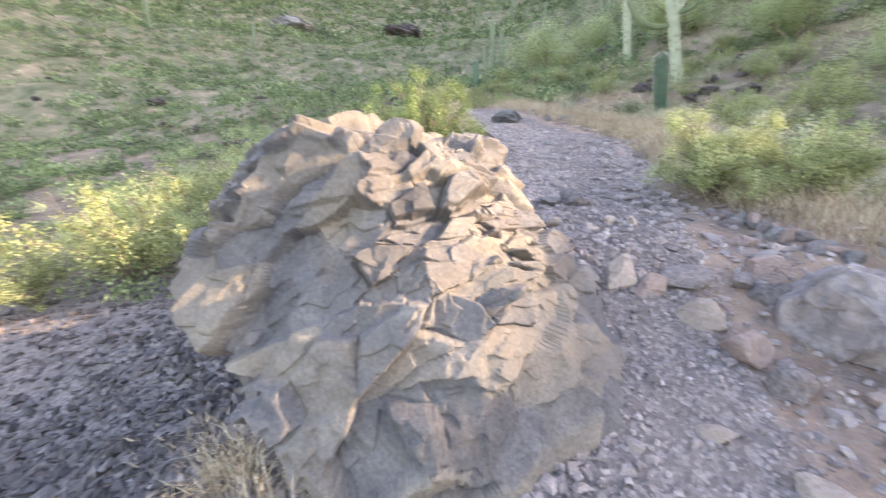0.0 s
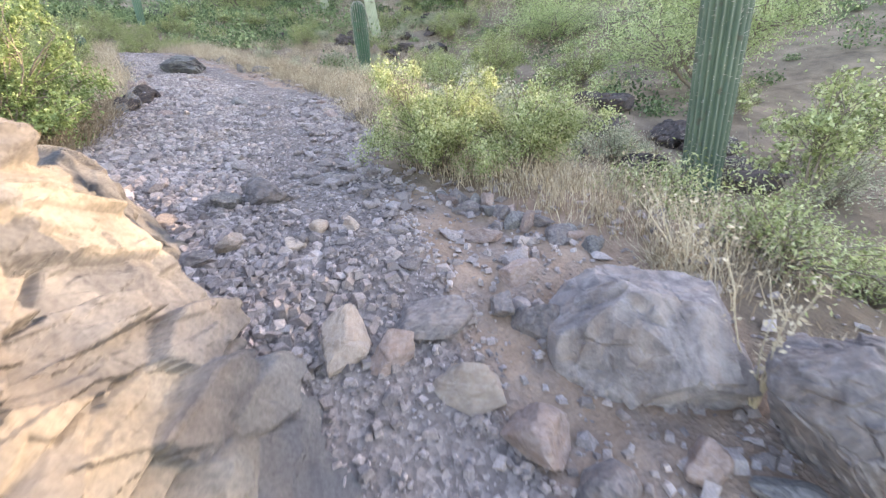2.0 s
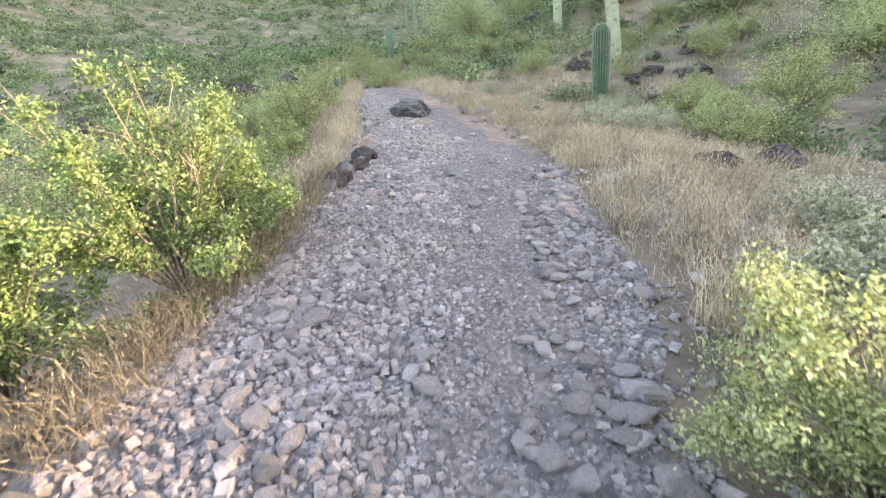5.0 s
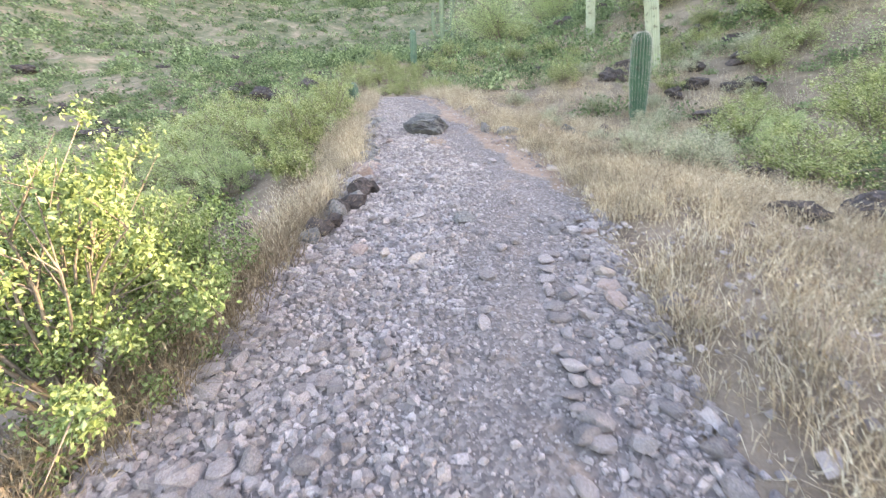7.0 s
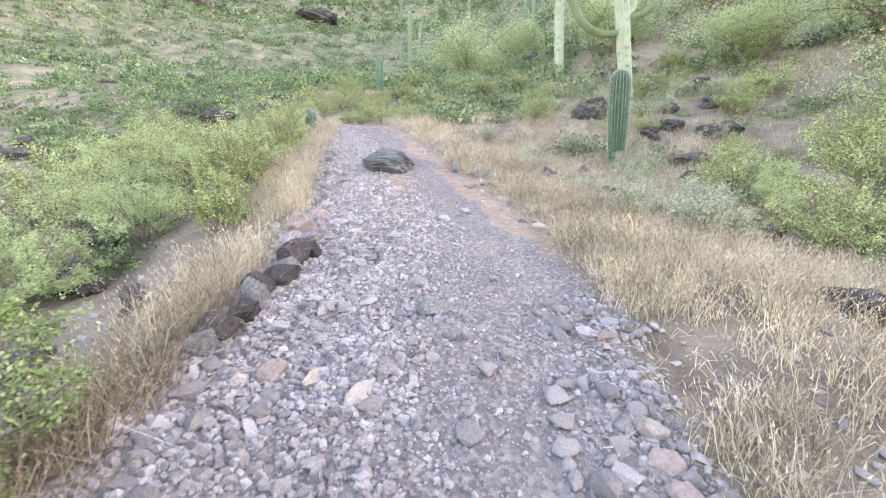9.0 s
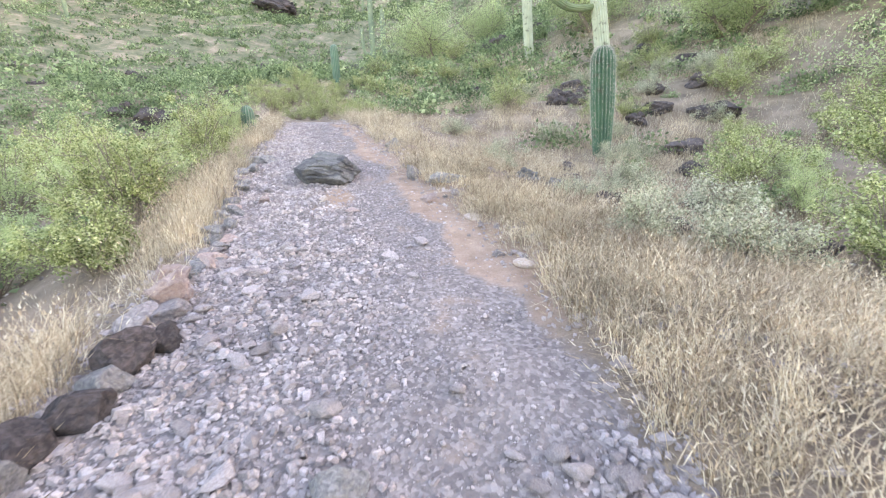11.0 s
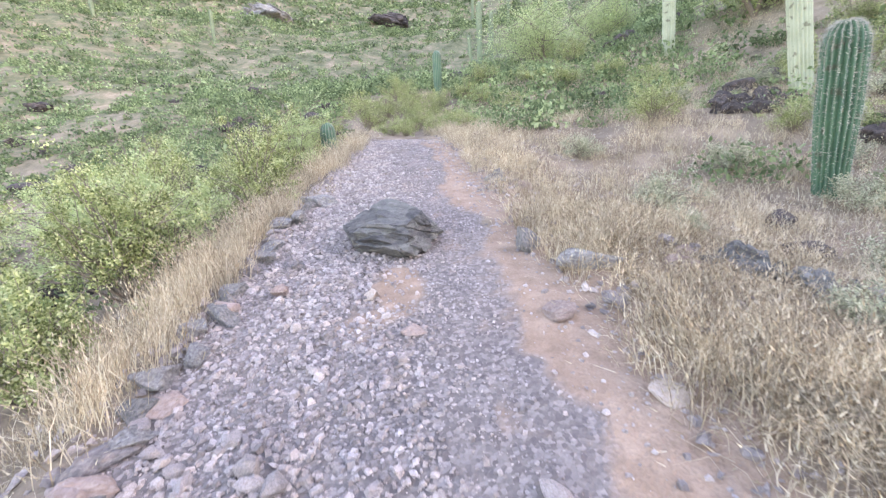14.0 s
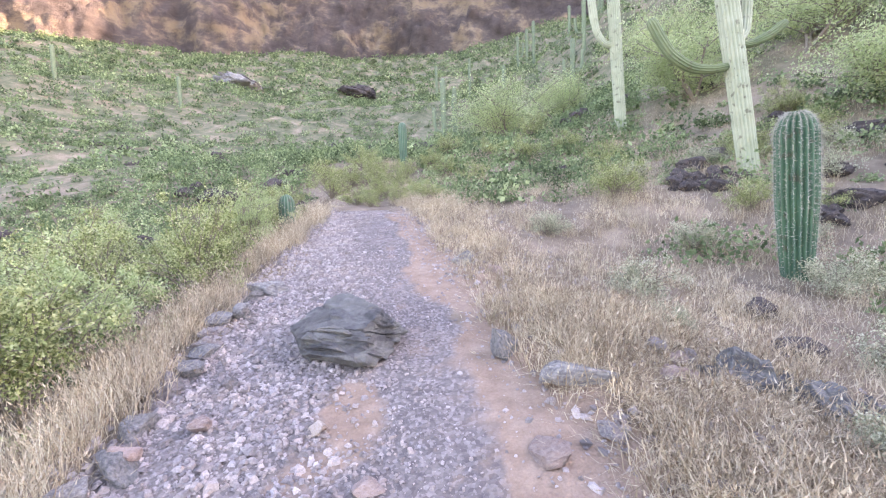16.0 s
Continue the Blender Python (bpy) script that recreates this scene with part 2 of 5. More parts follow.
def cliff_material():
    m, nt, b = blank("cliff_stone", 0.95, 0.15)
    co = coords(nt)
    mp = nt.nodes.new("ShaderNodeMapping")
    mp.inputs["Scale"].default_value = (0.7, 0.7, 1.3)
    nt.links.new(co, mp.inputs[0])
    col = ramp(nt, noise_out(nt, 0.075, 12, 0.72, mp.outputs[0], 0.2), [(0.34, (0.085, 0.072, 0.07)), (0.5, (0.16, 0.13, 0.124)), (0.58, (0.32, 0.25, 0.185)), (0.74, (0.4, 0.31, 0.21))])
    nt.links.new(col, b.inputs["Base Color"])
    bump(nt, b, noise_out(nt, 0.3, 12, 0.78, co), 1.0, 3.5)
    return m


M_ground = ground_material()
M_cliff = cliff_material()


# ---- the lie of the land ----
def interp(v, table):
    xs, ys = zip(*table)
    return np.interp(v, xs, ys)


def sstep(v, a, b):
    k = np.clip((v - a) / (b - a), 0, 1)
    return k * k * (3 - 2 * k)


def hash2(i, j, seed):
    h = np.sin(i * 127.1 + j * 311.7 + seed * 74.7) * 43758.5453
    return h - np.floor(h)


def vnoise(x, y, seed=0):
    """Value noise in the plane, 0 to 1."""
    i, j = np.floor(x), np.floor(y)
    u, v = x - i, y - j
    u, v = u * u * (3 - 2 * u), v * v * (3 - 2 * v)
    a, b2 = hash2(i, j, seed), hash2(i + 1, j, seed)
    c, d = hash2(i, j + 1, seed), hash2(i + 1, j + 1, seed)
    return (a * (1 - u) + b2 * u) * (1 - v) + (c * (1 - u) + d * u) * v


def fnoise(x, y, seed=0, octaves=4):
    out, amp = 0, 0.5
    for o in range(octaves):
        out = out + amp * vnoise(x * 2 ** o, y * 2 ** o, seed + o)
        amp *= 0.5
    return out


LEFT_EDGE = [(0, -0.6), (5, -0.6), (7.2, -0.85), (9.1, -0.93), (10.6, -1.16), (12.3, -1.25), (13.4, -1.45), (14.9, -1.95), (15.6, -2.2), (16.9, -2.6), (18.3, -2.9), (22.5, -4.2), (26, -5.4), (32, -8.0)]
RIGHT_EDGE = [(0, 3.2), (4.5, 2.6), (5.5, 2.1), (6.3, 1.75), (7.2, 1.45), (8.4, 1.75), (10.2, 1.62), (11.7, 1.6), (12.6, 1.5), (13.3, 1.3), (14.5, 0.92), (15.8, 0.38), (16.6, 0.0), (18.7, -0.8), (22, -2.1), (26, -3.8), (32, -6.6)]
PROFILE = [(-40, -1.5), (0, -0.42), (3.2, -0.34), (4.5, -0.28), (5.3, -0.04), (6, 0), (14, 0), (16, 0.06), (18.5, 0.17), (22, 0.2), (24, 0.1), (26, -0.1), (29, 0.2), (35, 1.2), (44, 1.7), (60, 4.2), (80, 7.6)]


SLOPE = 0.1584  # the trail climbs at nine degrees


def height(x, y):
    x, y = np.asarray(x, float), np.asarray(y, float)
    le, re = interp(y, LEFT_EDGE), interp(y, RIGHT_EDGE)
    z = interp(np.minimum(y, 44), PROFILE) + SLOPE * (np.clip(y, -25, 44) - 6) - 0.026 * (np.clip(x, -12, 12) - 0.5)
    dl, dr = np.maximum(le - x, 0), np.maximum(x - re, 0)
    far_fade = 1 - sstep(y, 24, 40)
    # valley to the left of the trail
    z = z - (0.34 * np.minimum(dl, 3.5) + 0.05 * np.clip(dl - 3.5, 0, 6)) * far_fade * sstep(dl, 0.0, 0.8) * (1 - 0.5 * sstep(dl, 9, 30))
    # bank and slope to the right
    z = z + 0.06 * sstep(dr, 0.0, 0.5) * sstep(y, 8, 10)
    z = z - 0.5 * sstep(dr, 0.8, 3.8) * (1 - sstep(y, 19, 24)) * sstep(y, 10, 13)
    z = z - 0.62 * sstep(dr, 0.7, 3.0) * (1 - sstep(y, 8, 13))
    z = z + 0.075 * np.minimum(dr, 14) * sstep(y, 18, 26)
    # the basin's walls
    s = x * 0.966 + y * 0.259
    n = -x * 0.259 + y * 0.966
    # opening in the wall on the right, added so the low sun gets through
    gap = sstep(x, 15, 50) * (1 - sstep(n, 15, 60))
    r = np.hypot(x, y - 14)
    ahead = sstep(y, -30, 30)
    z = z + ahead * (1 - 0.9 * gap) * (1 - 0.1 * sstep(-x, 70, 150)) * interp(r, [(0, 0), (42, 0), (60, 5.0), (120, 29), (176, 58), (300, 80), (2000, 80)])
    # slope on the right whose ridge hides the low sun
    # notch in the unseen crest, added to let sun onto boulder and bushes
    ridge = 24 - (6.65 + 0.45 * sstep(n, 4.9, 5.6) * (1 - 0.85 * sstep(n, 5.9, 6.7))) * sstep(n, 0.0, 3.0) * (1 - sstep(n, 9.5, 12.5)) + 14 * sstep(n, 20, 60) + 0.48 * (1 - sstep(n, 4.3, 5.1))
    z = z + np.where(s > 9, ridge * sstep(s, 9, 62) * 0.92, 0) * (1 - 0.75 * sstep(n, 60, 130)) * (1 - 0.3 * sstep(s, 70, 160)) * sstep(y, -60, -10)
    # unseen far mountain, added to shade the cliff and far hillside
    z = z + (95 * sstep(n, 30, 110) + 75 * sstep(n, 171, 192)) * sstep(s, 130, 320)
    # relief
    off = sstep(np.maximum(dl, dr), 0.1, 1.2)
    z = z + off * (fnoise(x * 0.45, y * 0.45, 3) - 0.47) * 0.5 * (1 + sstep(r, 20, 60) * 2)
    z = z + sstep(r, 40, 100) * (fnoise(x * 0.06, y * 0.06, 9) - 0.47) * 7
    z = z + (fnoise(x * 1.7, y * 1.7, 5) - 0.47) * 0.09 + (vnoise(x * 7, y * 7, 8) - 0.5) * 0.022
    return z


def gz(x, y):
    return float(height(np.array([x]), np.array([y]))[0])


def lines(dense_a, dense_b, step, far_a, far_b, grow):
    mid = list(np.arange(dense_a, dense_b + step / 2, step))
    up, d, v = [], step, mid[-1]
    while v < far_b:
        d *= grow
        v += d
        up.append(v)
    down, d, v = [], step, mid[0]
    while v > far_a:
        d *= grow
        v -= d
        down.append(v)
    return np.array(down[::-1] + mid + up)


def grid_mesh(name, xs, ys, zfun):
    gx, gy = np.meshgrid(xs, ys)
    pts = np.stack([gx.ravel(), gy.ravel(), zfun(gx, gy).ravel()], 1)
    w, h = len(xs), len(ys)
    a = (np.arange(h - 1)[:, None] * w + np.arange(w - 1)[None, :]).ravel()
    return fast_mesh(name, pts, np.stack([a, a + 1, a + w + 1, a + w], 1), True), pts


def fast_mesh(name, pts, faces, smooth=False):
    """A mesh from arrays of points and equal-sided faces."""
    me = bpy.data.meshes.new(name)
    k = faces.shape[1]
    me.vertices.add(len(pts))
    me.vertices.foreach_set("co", np.asarray(pts, np.float32).ravel())
    me.loops.add(faces.size)
    me.loops.foreach_set("vertex_index", faces.astype(np.int32).ravel())
    me.polygons.add(len(faces))
    me.polygons.foreach_set("loop_start", np.arange(0, faces.size, k, dtype=np.int32))
    me.polygons.foreach_set("loop_total", np.full(len(faces), k, np.int32))
    me.polygons.foreach_set("use_smooth", np.full(len(faces), smooth))
    me.update()
    return me


xs = lines(-4.0, 4.6, 0.11, -1500, 1500, 1.045)
ys = lines(1.0, 23.0, 0.11, -300, 2000, 1.045)
me, pts = grid_mesh("ground", xs, ys, height)
px_, py_ = pts[:, 0], pts[:, 1]
le, re = interp(py_, LEFT_EDGE), interp(py_, RIGHT_EDGE)
wob = (fnoise(px_ * 1.1, py_ * 0.9, 51) - 0.47) * 0.9 * sstep(py_, 10, 13)
inside = np.minimum(px_ - le, re - px_) + wob
on_trail = sstep(inside, -0.25, 0.35) * (1 - sstep(py_, 22.5, 24))
on_trail = np.maximum(on_trail, 0.8 * sstep(px_, -9, -6) * (1 - sstep(px_, 0, 1)) * (1 - sstep(py_, 6, 8)))
red = sstep(py_, 11, 13.5) * (1 - sstep(np.abs(px_ - re + 0.1 + wob), 0.15, 0.58)) * (1 - sstep(py_, 22, 25))
red = np.maximum(red, 0.9 * (1 - sstep(np.hypot(px_ + 0.75, (py_ - 15.35) * 0.8) + wob * 1.3, 0.1, 0.65)))
red = np.maximum(red, 0.62 * sstep(px_, 1.1, 1.6) * (1 - sstep(py_, 6.3, 7.2)) * (1 - sstep(px_, 2.6, 3.4)) * sstep(py_, 1, 3))
red = np.maximum(red, 0.42 * (1 - sstep(np.abs(px_ - 0.75), 0.15, 0.5)) * sstep(py_, 10, 12) * (1 - sstep(py_, 14, 15)))
tread = interp(py_, [(2, 1.2), (5, 1.1), (8, 1.0), (10, 0.85), (13, 0.75), (14.5, 0.2), (16, -0.4), (19, -1.7), (24, -4)])
red = np.maximum(red, 0.38 * (1 - sstep(np.abs(px_ - tread), 0.12, 0.45)) * sstep(py_, 4.5, 6) * (1 - sstep(py_, 21, 23)))
far = 0.85 * sstep(np.hypot(px_, py_ - 14) + 9 * sstep(px_, 1.5, 4.0), 14, 46)
attr = me.color_attributes.new("cover", "FLOAT_COLOR", "POINT")
attr.data.foreach_set("color", np.stack([on_trail, red, far, np.ones_like(far)], 1).astype(np.float32).ravel())
me.materials.append(M_ground)
ground = tagged(new("ground", me), "stony desert ground with a grey gravel trail and reddish dirt", "ground", kind="structure")


# ---- builders ----
def part(name, me, material, parent=None, label=""):
    if material and not me.materials:
        me.materials.append(material)
    ob = new(name, me)
    ob.parent = parent
    if label:
        ob["label"] = label
    return ob


def bm_mesh(name, bm, smooth=True):
    me = bpy.data.meshes.new(name)
    bm.to_mesh(me)
    bm.free()
    me.polygons.foreach_set("use_smooth", np.full(len(me.polygons), smooth))
    return me


def rock_mesh(name, seed, sub, planes=16, smooth=6.0, block=None, amp=0.06, groove=0.03, rough=0.05, tilt=(0.5, 0.3, 0.8), faces=None, cap=1.25, tiltiness=0.16, ball=None):
    """A stone of about unit radius: a blunted polyhedron, split into blocks along joints, with a rough skin."""
    rng = np.random.default_rng(seed)
    bm = bmesh.new()
    bmesh.ops.create_icosphere(bm, subdivisions=sub, radius=1)
    me = bm_mesh(name, bm, False)
    p = np.empty(len(me.vertices) * 3, np.float32)
    me.vertices.foreach_get("co", p)
    d = p.reshape(-1, 3).astype(float)
    nrm = rng.normal(size=(planes, 3))
    nrm /= np.linalg.norm(nrm, axis=1)[:, None]
    off = rng.uniform(0.68, 1.0, planes) * cap / 1.25
    if faces:
        own = np.array([f[:3] for f in faces], float)
        ln = np.linalg.norm(own, axis=1)
        nrm = np.concatenate([own / ln[:, None], nrm])
        off = np.concatenate([[f[3] for f in faces], off * 1.25])
    dots = d @ nrm.T
    rr = np.where(dots > 0.08, off / np.maximum(dots, 0.08), 9.0)
    rr = np.minimum(rr, 3.0)
    r = -np.log(np.exp(-smooth * rr).sum(1) + np.exp(-smooth * (ball or cap))) / smooth
    q = d * r[:, None]
    if block:
        # angular blocks: each cell of a stretched Voronoi pattern is cut off by its own tilted plane
        t1 = Vector(tilt).normalized()
        t2 = t1.orthogonal().normalized()
        t3 = t1.cross(t2)
        frame3 = np.array([t1, t2, t3])
        span = np.abs(q).max() * 1.1
        for level, (cells, depth_) in enumerate([(block[0], amp), (block[1], amp * 0.5)]):
            warp = np.stack([fnoise(q[:, 0] * 3 + 5, q[:, 2] * 3 + q[:, 1], seed), fnoise(q[:, 1] * 3 + 9, q[:, 0] * 3 - q[:, 2], seed + 3), fnoise(q[:, 2] * 3 + 2, q[:, 1] * 3 + q[:, 0], seed + 6)], 1) - 0.5
            w = ((q + warp * 0.14) @ frame3.T) * np.array([block[2], 1.0, 0.8])
            sd = rng.uniform(-span, span, (cells, 3)) * np.array([block[2], 1.0, 0.8])
            two, dd = [], []
            for k in range(0, len(w), 8192):
                wk = w[k:k + 8192].astype(np.float32)
                dist = (wk ** 2).sum(1)[:, None] - 2 * wk @ sd.T.astype(np.float32) + (sd ** 2).sum(1)[None].astype(np.float32)
                pick = np.argpartition(dist, 1, axis=1)[:, :2]
                two.append(pick)
                dd.append(np.take_along_axis(dist, pick, 1))
            two, dd = np.concatenate(two), np.concatenate(dd).astype(float)
            first = np.where(dd[:, 0] <= dd[:, 1], two[:, 0], two[:, 1])
            sep_ = np.linalg.norm(sd[two[:, 0]] - sd[two[:, 1]], axis=1) + 1e-6
            gap = np.abs(dd[:, 0] - dd[:, 1]) / (2 * sep_)
            lift = rng.uniform(-0.6, 0.4, cells)
            slope = rng.normal(scale=tiltiness * (1.0, 1.4, 1.8)[level], size=(cells, 3))
            other = two.sum(1) - first
            soft_ = (0.5 + 0.5 * np.clip(gap / (0.013 if level == 0 else 0.009), 0, 1))
            disp = sum(k * np.clip(lift[c] * depth_ + (slope[c] * (w - sd[c])).sum(1), -depth_ * 1.3, depth_) for c, k in ((first, soft_), (other, 1 - soft_)))
            crack = np.where(hash2(first * 1.0, 2.0, seed) > 0.55, 1.0, 0.3)
            disp = disp - groove * (1.0, 0.5, 0.15)[level] * crack * np.exp(-(gap / 0.013) ** 2)
            q = q + d * disp[:, None]
    k = 3.5
    fine = fnoise(q[:, 0] * k + q[:, 1] * 2.1, q[:, 2] * k - q[:, 1] * 1.7, seed + 11, 5) - 0.48
    ridge = 0.5 - np.abs(fnoise(q[:, 0] * 2.3 - q[:, 2], q[:, 1] * 2.3 + q[:, 2] * 1.3, seed + 21, 4) - 0.48) * 4
    q = q + d * (fine * rough * 2 + ridge * rough * 0.5)[:, None]
    me.vertices.foreach_set("co", q.astype(np.float32).ravel())
    me.update()
    return me


def rock(name, label, at, size, rot, mat, seed, sub=4, category="rock", group="", **kw):
    me = rock_mesh(name, seed, sub, **kw)
    me.materials.append(mat)
    ob = tagged(new(name, me), label, category, group)
    ob.matrix_world = pose(*at, *rot) @ Matrix.Diagonal((*size, 1))
    return ob


def fractured_mesh(name, seed, sub, faces, levels, joints, planes=0, cap=2.0, rough=0.004, crack=0.3, dense=(0, 0, 0), stretch=(1.5, 1.0, 0.75), worn=1):
    """A broken rock of about unit radius: flat breaks along three joint directions, in steps of ever smaller flakes."""
    rng = np.random.default_rng(seed)
    bm = bmesh.new()
    bmesh.ops.create_icosphere(bm, subdivisions=sub, radius=1)
    me = bm_mesh(name, bm, False)
    p = np.empty(len(me.vertices) * 3, np.float32)
    me.vertices.foreach_get("co", p)
    d = p.reshape(-1, 3).astype(float) + np.array(dense)
    d /= np.linalg.norm(d, axis=1)[:, None]
    nrm = np.array([f[:3] for f in faces], float)
    off = np.array([f[3] for f in faces], float)
    if planes:
        nrm = np.concatenate([nrm, rng.normal(size=(planes, 3))])
        off = np.concatenate([off, rng.uniform(0.85, 1.1, planes)])
    nrm /= np.linalg.norm(nrm, axis=1)[:, None]
    dots = d @ nrm.T
    rr = np.where(dots > 0.08, off / np.maximum(dots, 0.08), 9.0)
    pid = rr.argmin(1)
    r = np.minimum(rr.min(1), cap)
    N = nrm[pid]
    q = d * r[:, None]
    J = np.array(joints, float)
    J /= np.linalg.norm(J, axis=1)[:, None]
    for level, (cells, depth_, tilt) in enumerate(levels):
        idx = rng.choice(len(q), cells, replace=False)
        warp = np.stack([fnoise(q[:, 0] * 5 + 5, q[:, 2] * 5 + q[:, 1], seed), fnoise(q[:, 1] * 5 + 9, q[:, 0] * 5 - q[:, 2], seed + 3), fnoise(q[:, 2] * 5 + 2, q[:, 1] * 5 + q[:, 0], seed + 6)], 1) - 0.47
        w = ((q + warp * 0.5 / math.sqrt(cells)) @ J.T) * np.array(stretch)
        sd = w[idx].astype(np.float32)
        two, dd = [], []
        for k in range(0, len(w), 8192):
            wk = w[k:k + 8192].astype(np.float32)
            dist = (wk ** 2).sum(1)[:, None] - 2 * wk @ sd.T + (sd ** 2).sum(1)[None]
            pick = np.argpartition(dist, 1, axis=1)[:, :2]
            two.append(pick)
            dd.append(np.take_along_axis(dist, pick, 1))
        two, dd = np.concatenate(two), np.concatenate(dd).astype(float)
        first = np.where(dd[:, 0] <= dd[:, 1], two[:, 0], two[:, 1])
        gap = np.abs(dd[:, 0] - dd[:, 1]) / (2 * np.linalg.norm(sd[two[:, 0]] - sd[two[:, 1]], axis=1) + 1e-6)
        nc = N[idx] + tilt * J[rng.integers(0, 3, cells)] * (rng.choice([-1.0, 1.0], cells) * rng.uniform(0.25, 1.0, cells))[:, None]
        nc /= np.linalg.norm(nc, axis=1)[:, None]
        sc = q[idx] + N[idx] * (rng.uniform(-0.8, 0.3, cells) * depth_)[:, None]
        rc = (nc * sc).sum(1)[first] / np.maximum((nc[first] * d).sum(1), 0.25)
        r = np.clip(rc, r - depth_ * 1.1, r + depth_ * 0.3)
        open_ = hash2(two.min(1) * 1.0, two.max(1) * 1.7, seed) > 0.62
        r = r - (crack * depth_ if depth_ > 0.03 else 0) * open_ * np.exp(-(gap / 0.014) ** 2)
        N = nc[first]
        q = d * r[:, None]
        if level == 1:
            patina = hash2(first * 1.0, 5.0, seed)
    at = me.attributes.new("patina", "FLOAT", "POINT")
    at.data.foreach_set("value", patina.astype(np.float32))
    fine = fnoise(q[:, 0] * 9 + q[:, 1] * 5, q[:, 2] * 9 - q[:, 1] * 4, seed + 11, 5) - 0.48
    q = q + d * (fine * rough * 2)[:, None]
    # blunt the edges a little
    ev = np.empty(len(me.edges) * 2, np.int32)
    me.edges.foreach_get("vertices", ev)
    a, b = ev[0::2], ev[1::2]
    deg = np.bincount(ev, minlength=len(q))[:, None]
    for _ in range(worn):
        tot = np.stack([np.bincount(a, q[b, k], len(q)) + np.bincount(b, q[a, k], len(q)) for k in range(3)], 1)
        q = q * 0.68 + tot / deg * 0.32
    me.vertices.foreach_set("co", q.astype(np.float32).ravel())
    me.update()
    return me


def broken_rock(name, label, at, size, rot, mat, category, group, *args, **kw):
    me = fractured_mesh(name, *args, **kw)
    me.materials.append(mat)
    ob = tagged(new(name, me), label, category, group)
    ob.matrix_world = pose(*at, *rot) @ Matrix.Diagonal((*size, 1))
    return ob


def tube(points, radii, sides=5):
    """Points and quads of a tapered tube along a line."""
    points = np.asarray(points, float)
    tan = np.gradient(points, axis=0)
    tan /= np.linalg.norm(tan, axis=1)[:, None] + 1e-9
    ref = np.array([0.31, 0.93, 0.2])
    u = np.cross(tan, ref)
    u /= np.linalg.norm(u, axis=1)[:, None] + 1e-9
    v = np.cross(tan, u)
    ang = np.arange(sides) * 2 * math.pi / sides
    ring = u[:, None, :] * np.cos(ang)[None, :, None] + v[:, None, :] * np.sin(ang)[None, :, None]
    vs = points[:, None, :] + ring * np.asarray(radii)[:, None, None]
    n = len(points)
    fs = []
    for a in range(n - 1):
        for b in range(sides):
            c = (b + 1) % sides
            fs.append((a * sides + b, a * sides + c, (a + 1) * sides + c, (a + 1) * sides + b))
    return vs.reshape(-1, 3), np.array(fs)


def joined(pieces):
    vs, fs, k = [], [], 0
    for v, f in pieces:
        vs.append(v)
        fs.append(f + k)
        k += len(v)
    return np.concatenate(vs), np.concatenate(fs)


def leaves(centres, size, rng, long=1.8, up=0.2):
    """Small folded leaves, two triangles each, turned at random."""
    n = len(centres)
    a = rng.normal(size=(n, 3)) + np.array([0, 0, up])
    a /= np.linalg.norm(a, axis=1)[:, None]
    b = np.cross(a, rng.normal(size=(n, 3)))
    b /= np.linalg.norm(b, axis=1)[:, None]
    c = np.cross(a, b)
    s = (np.asarray(size) * rng.uniform(0.6, 1.3, n))[:, None]
    base, tip = centres - a * s * long / 2, centres + a * s * long / 2
    l, r = centres + b * s / 2 + c * s * 0.18, centres - b * s / 2 + c * s * 0.18
    vs = np.stack([base, l, tip, r], 1).reshape(-1, 3)
    k = np.arange(n) * 4
    return vs, np.concatenate([np.stack([k, k + 1, k + 2], 1), np.stack([k, k + 2, k + 3], 1)])


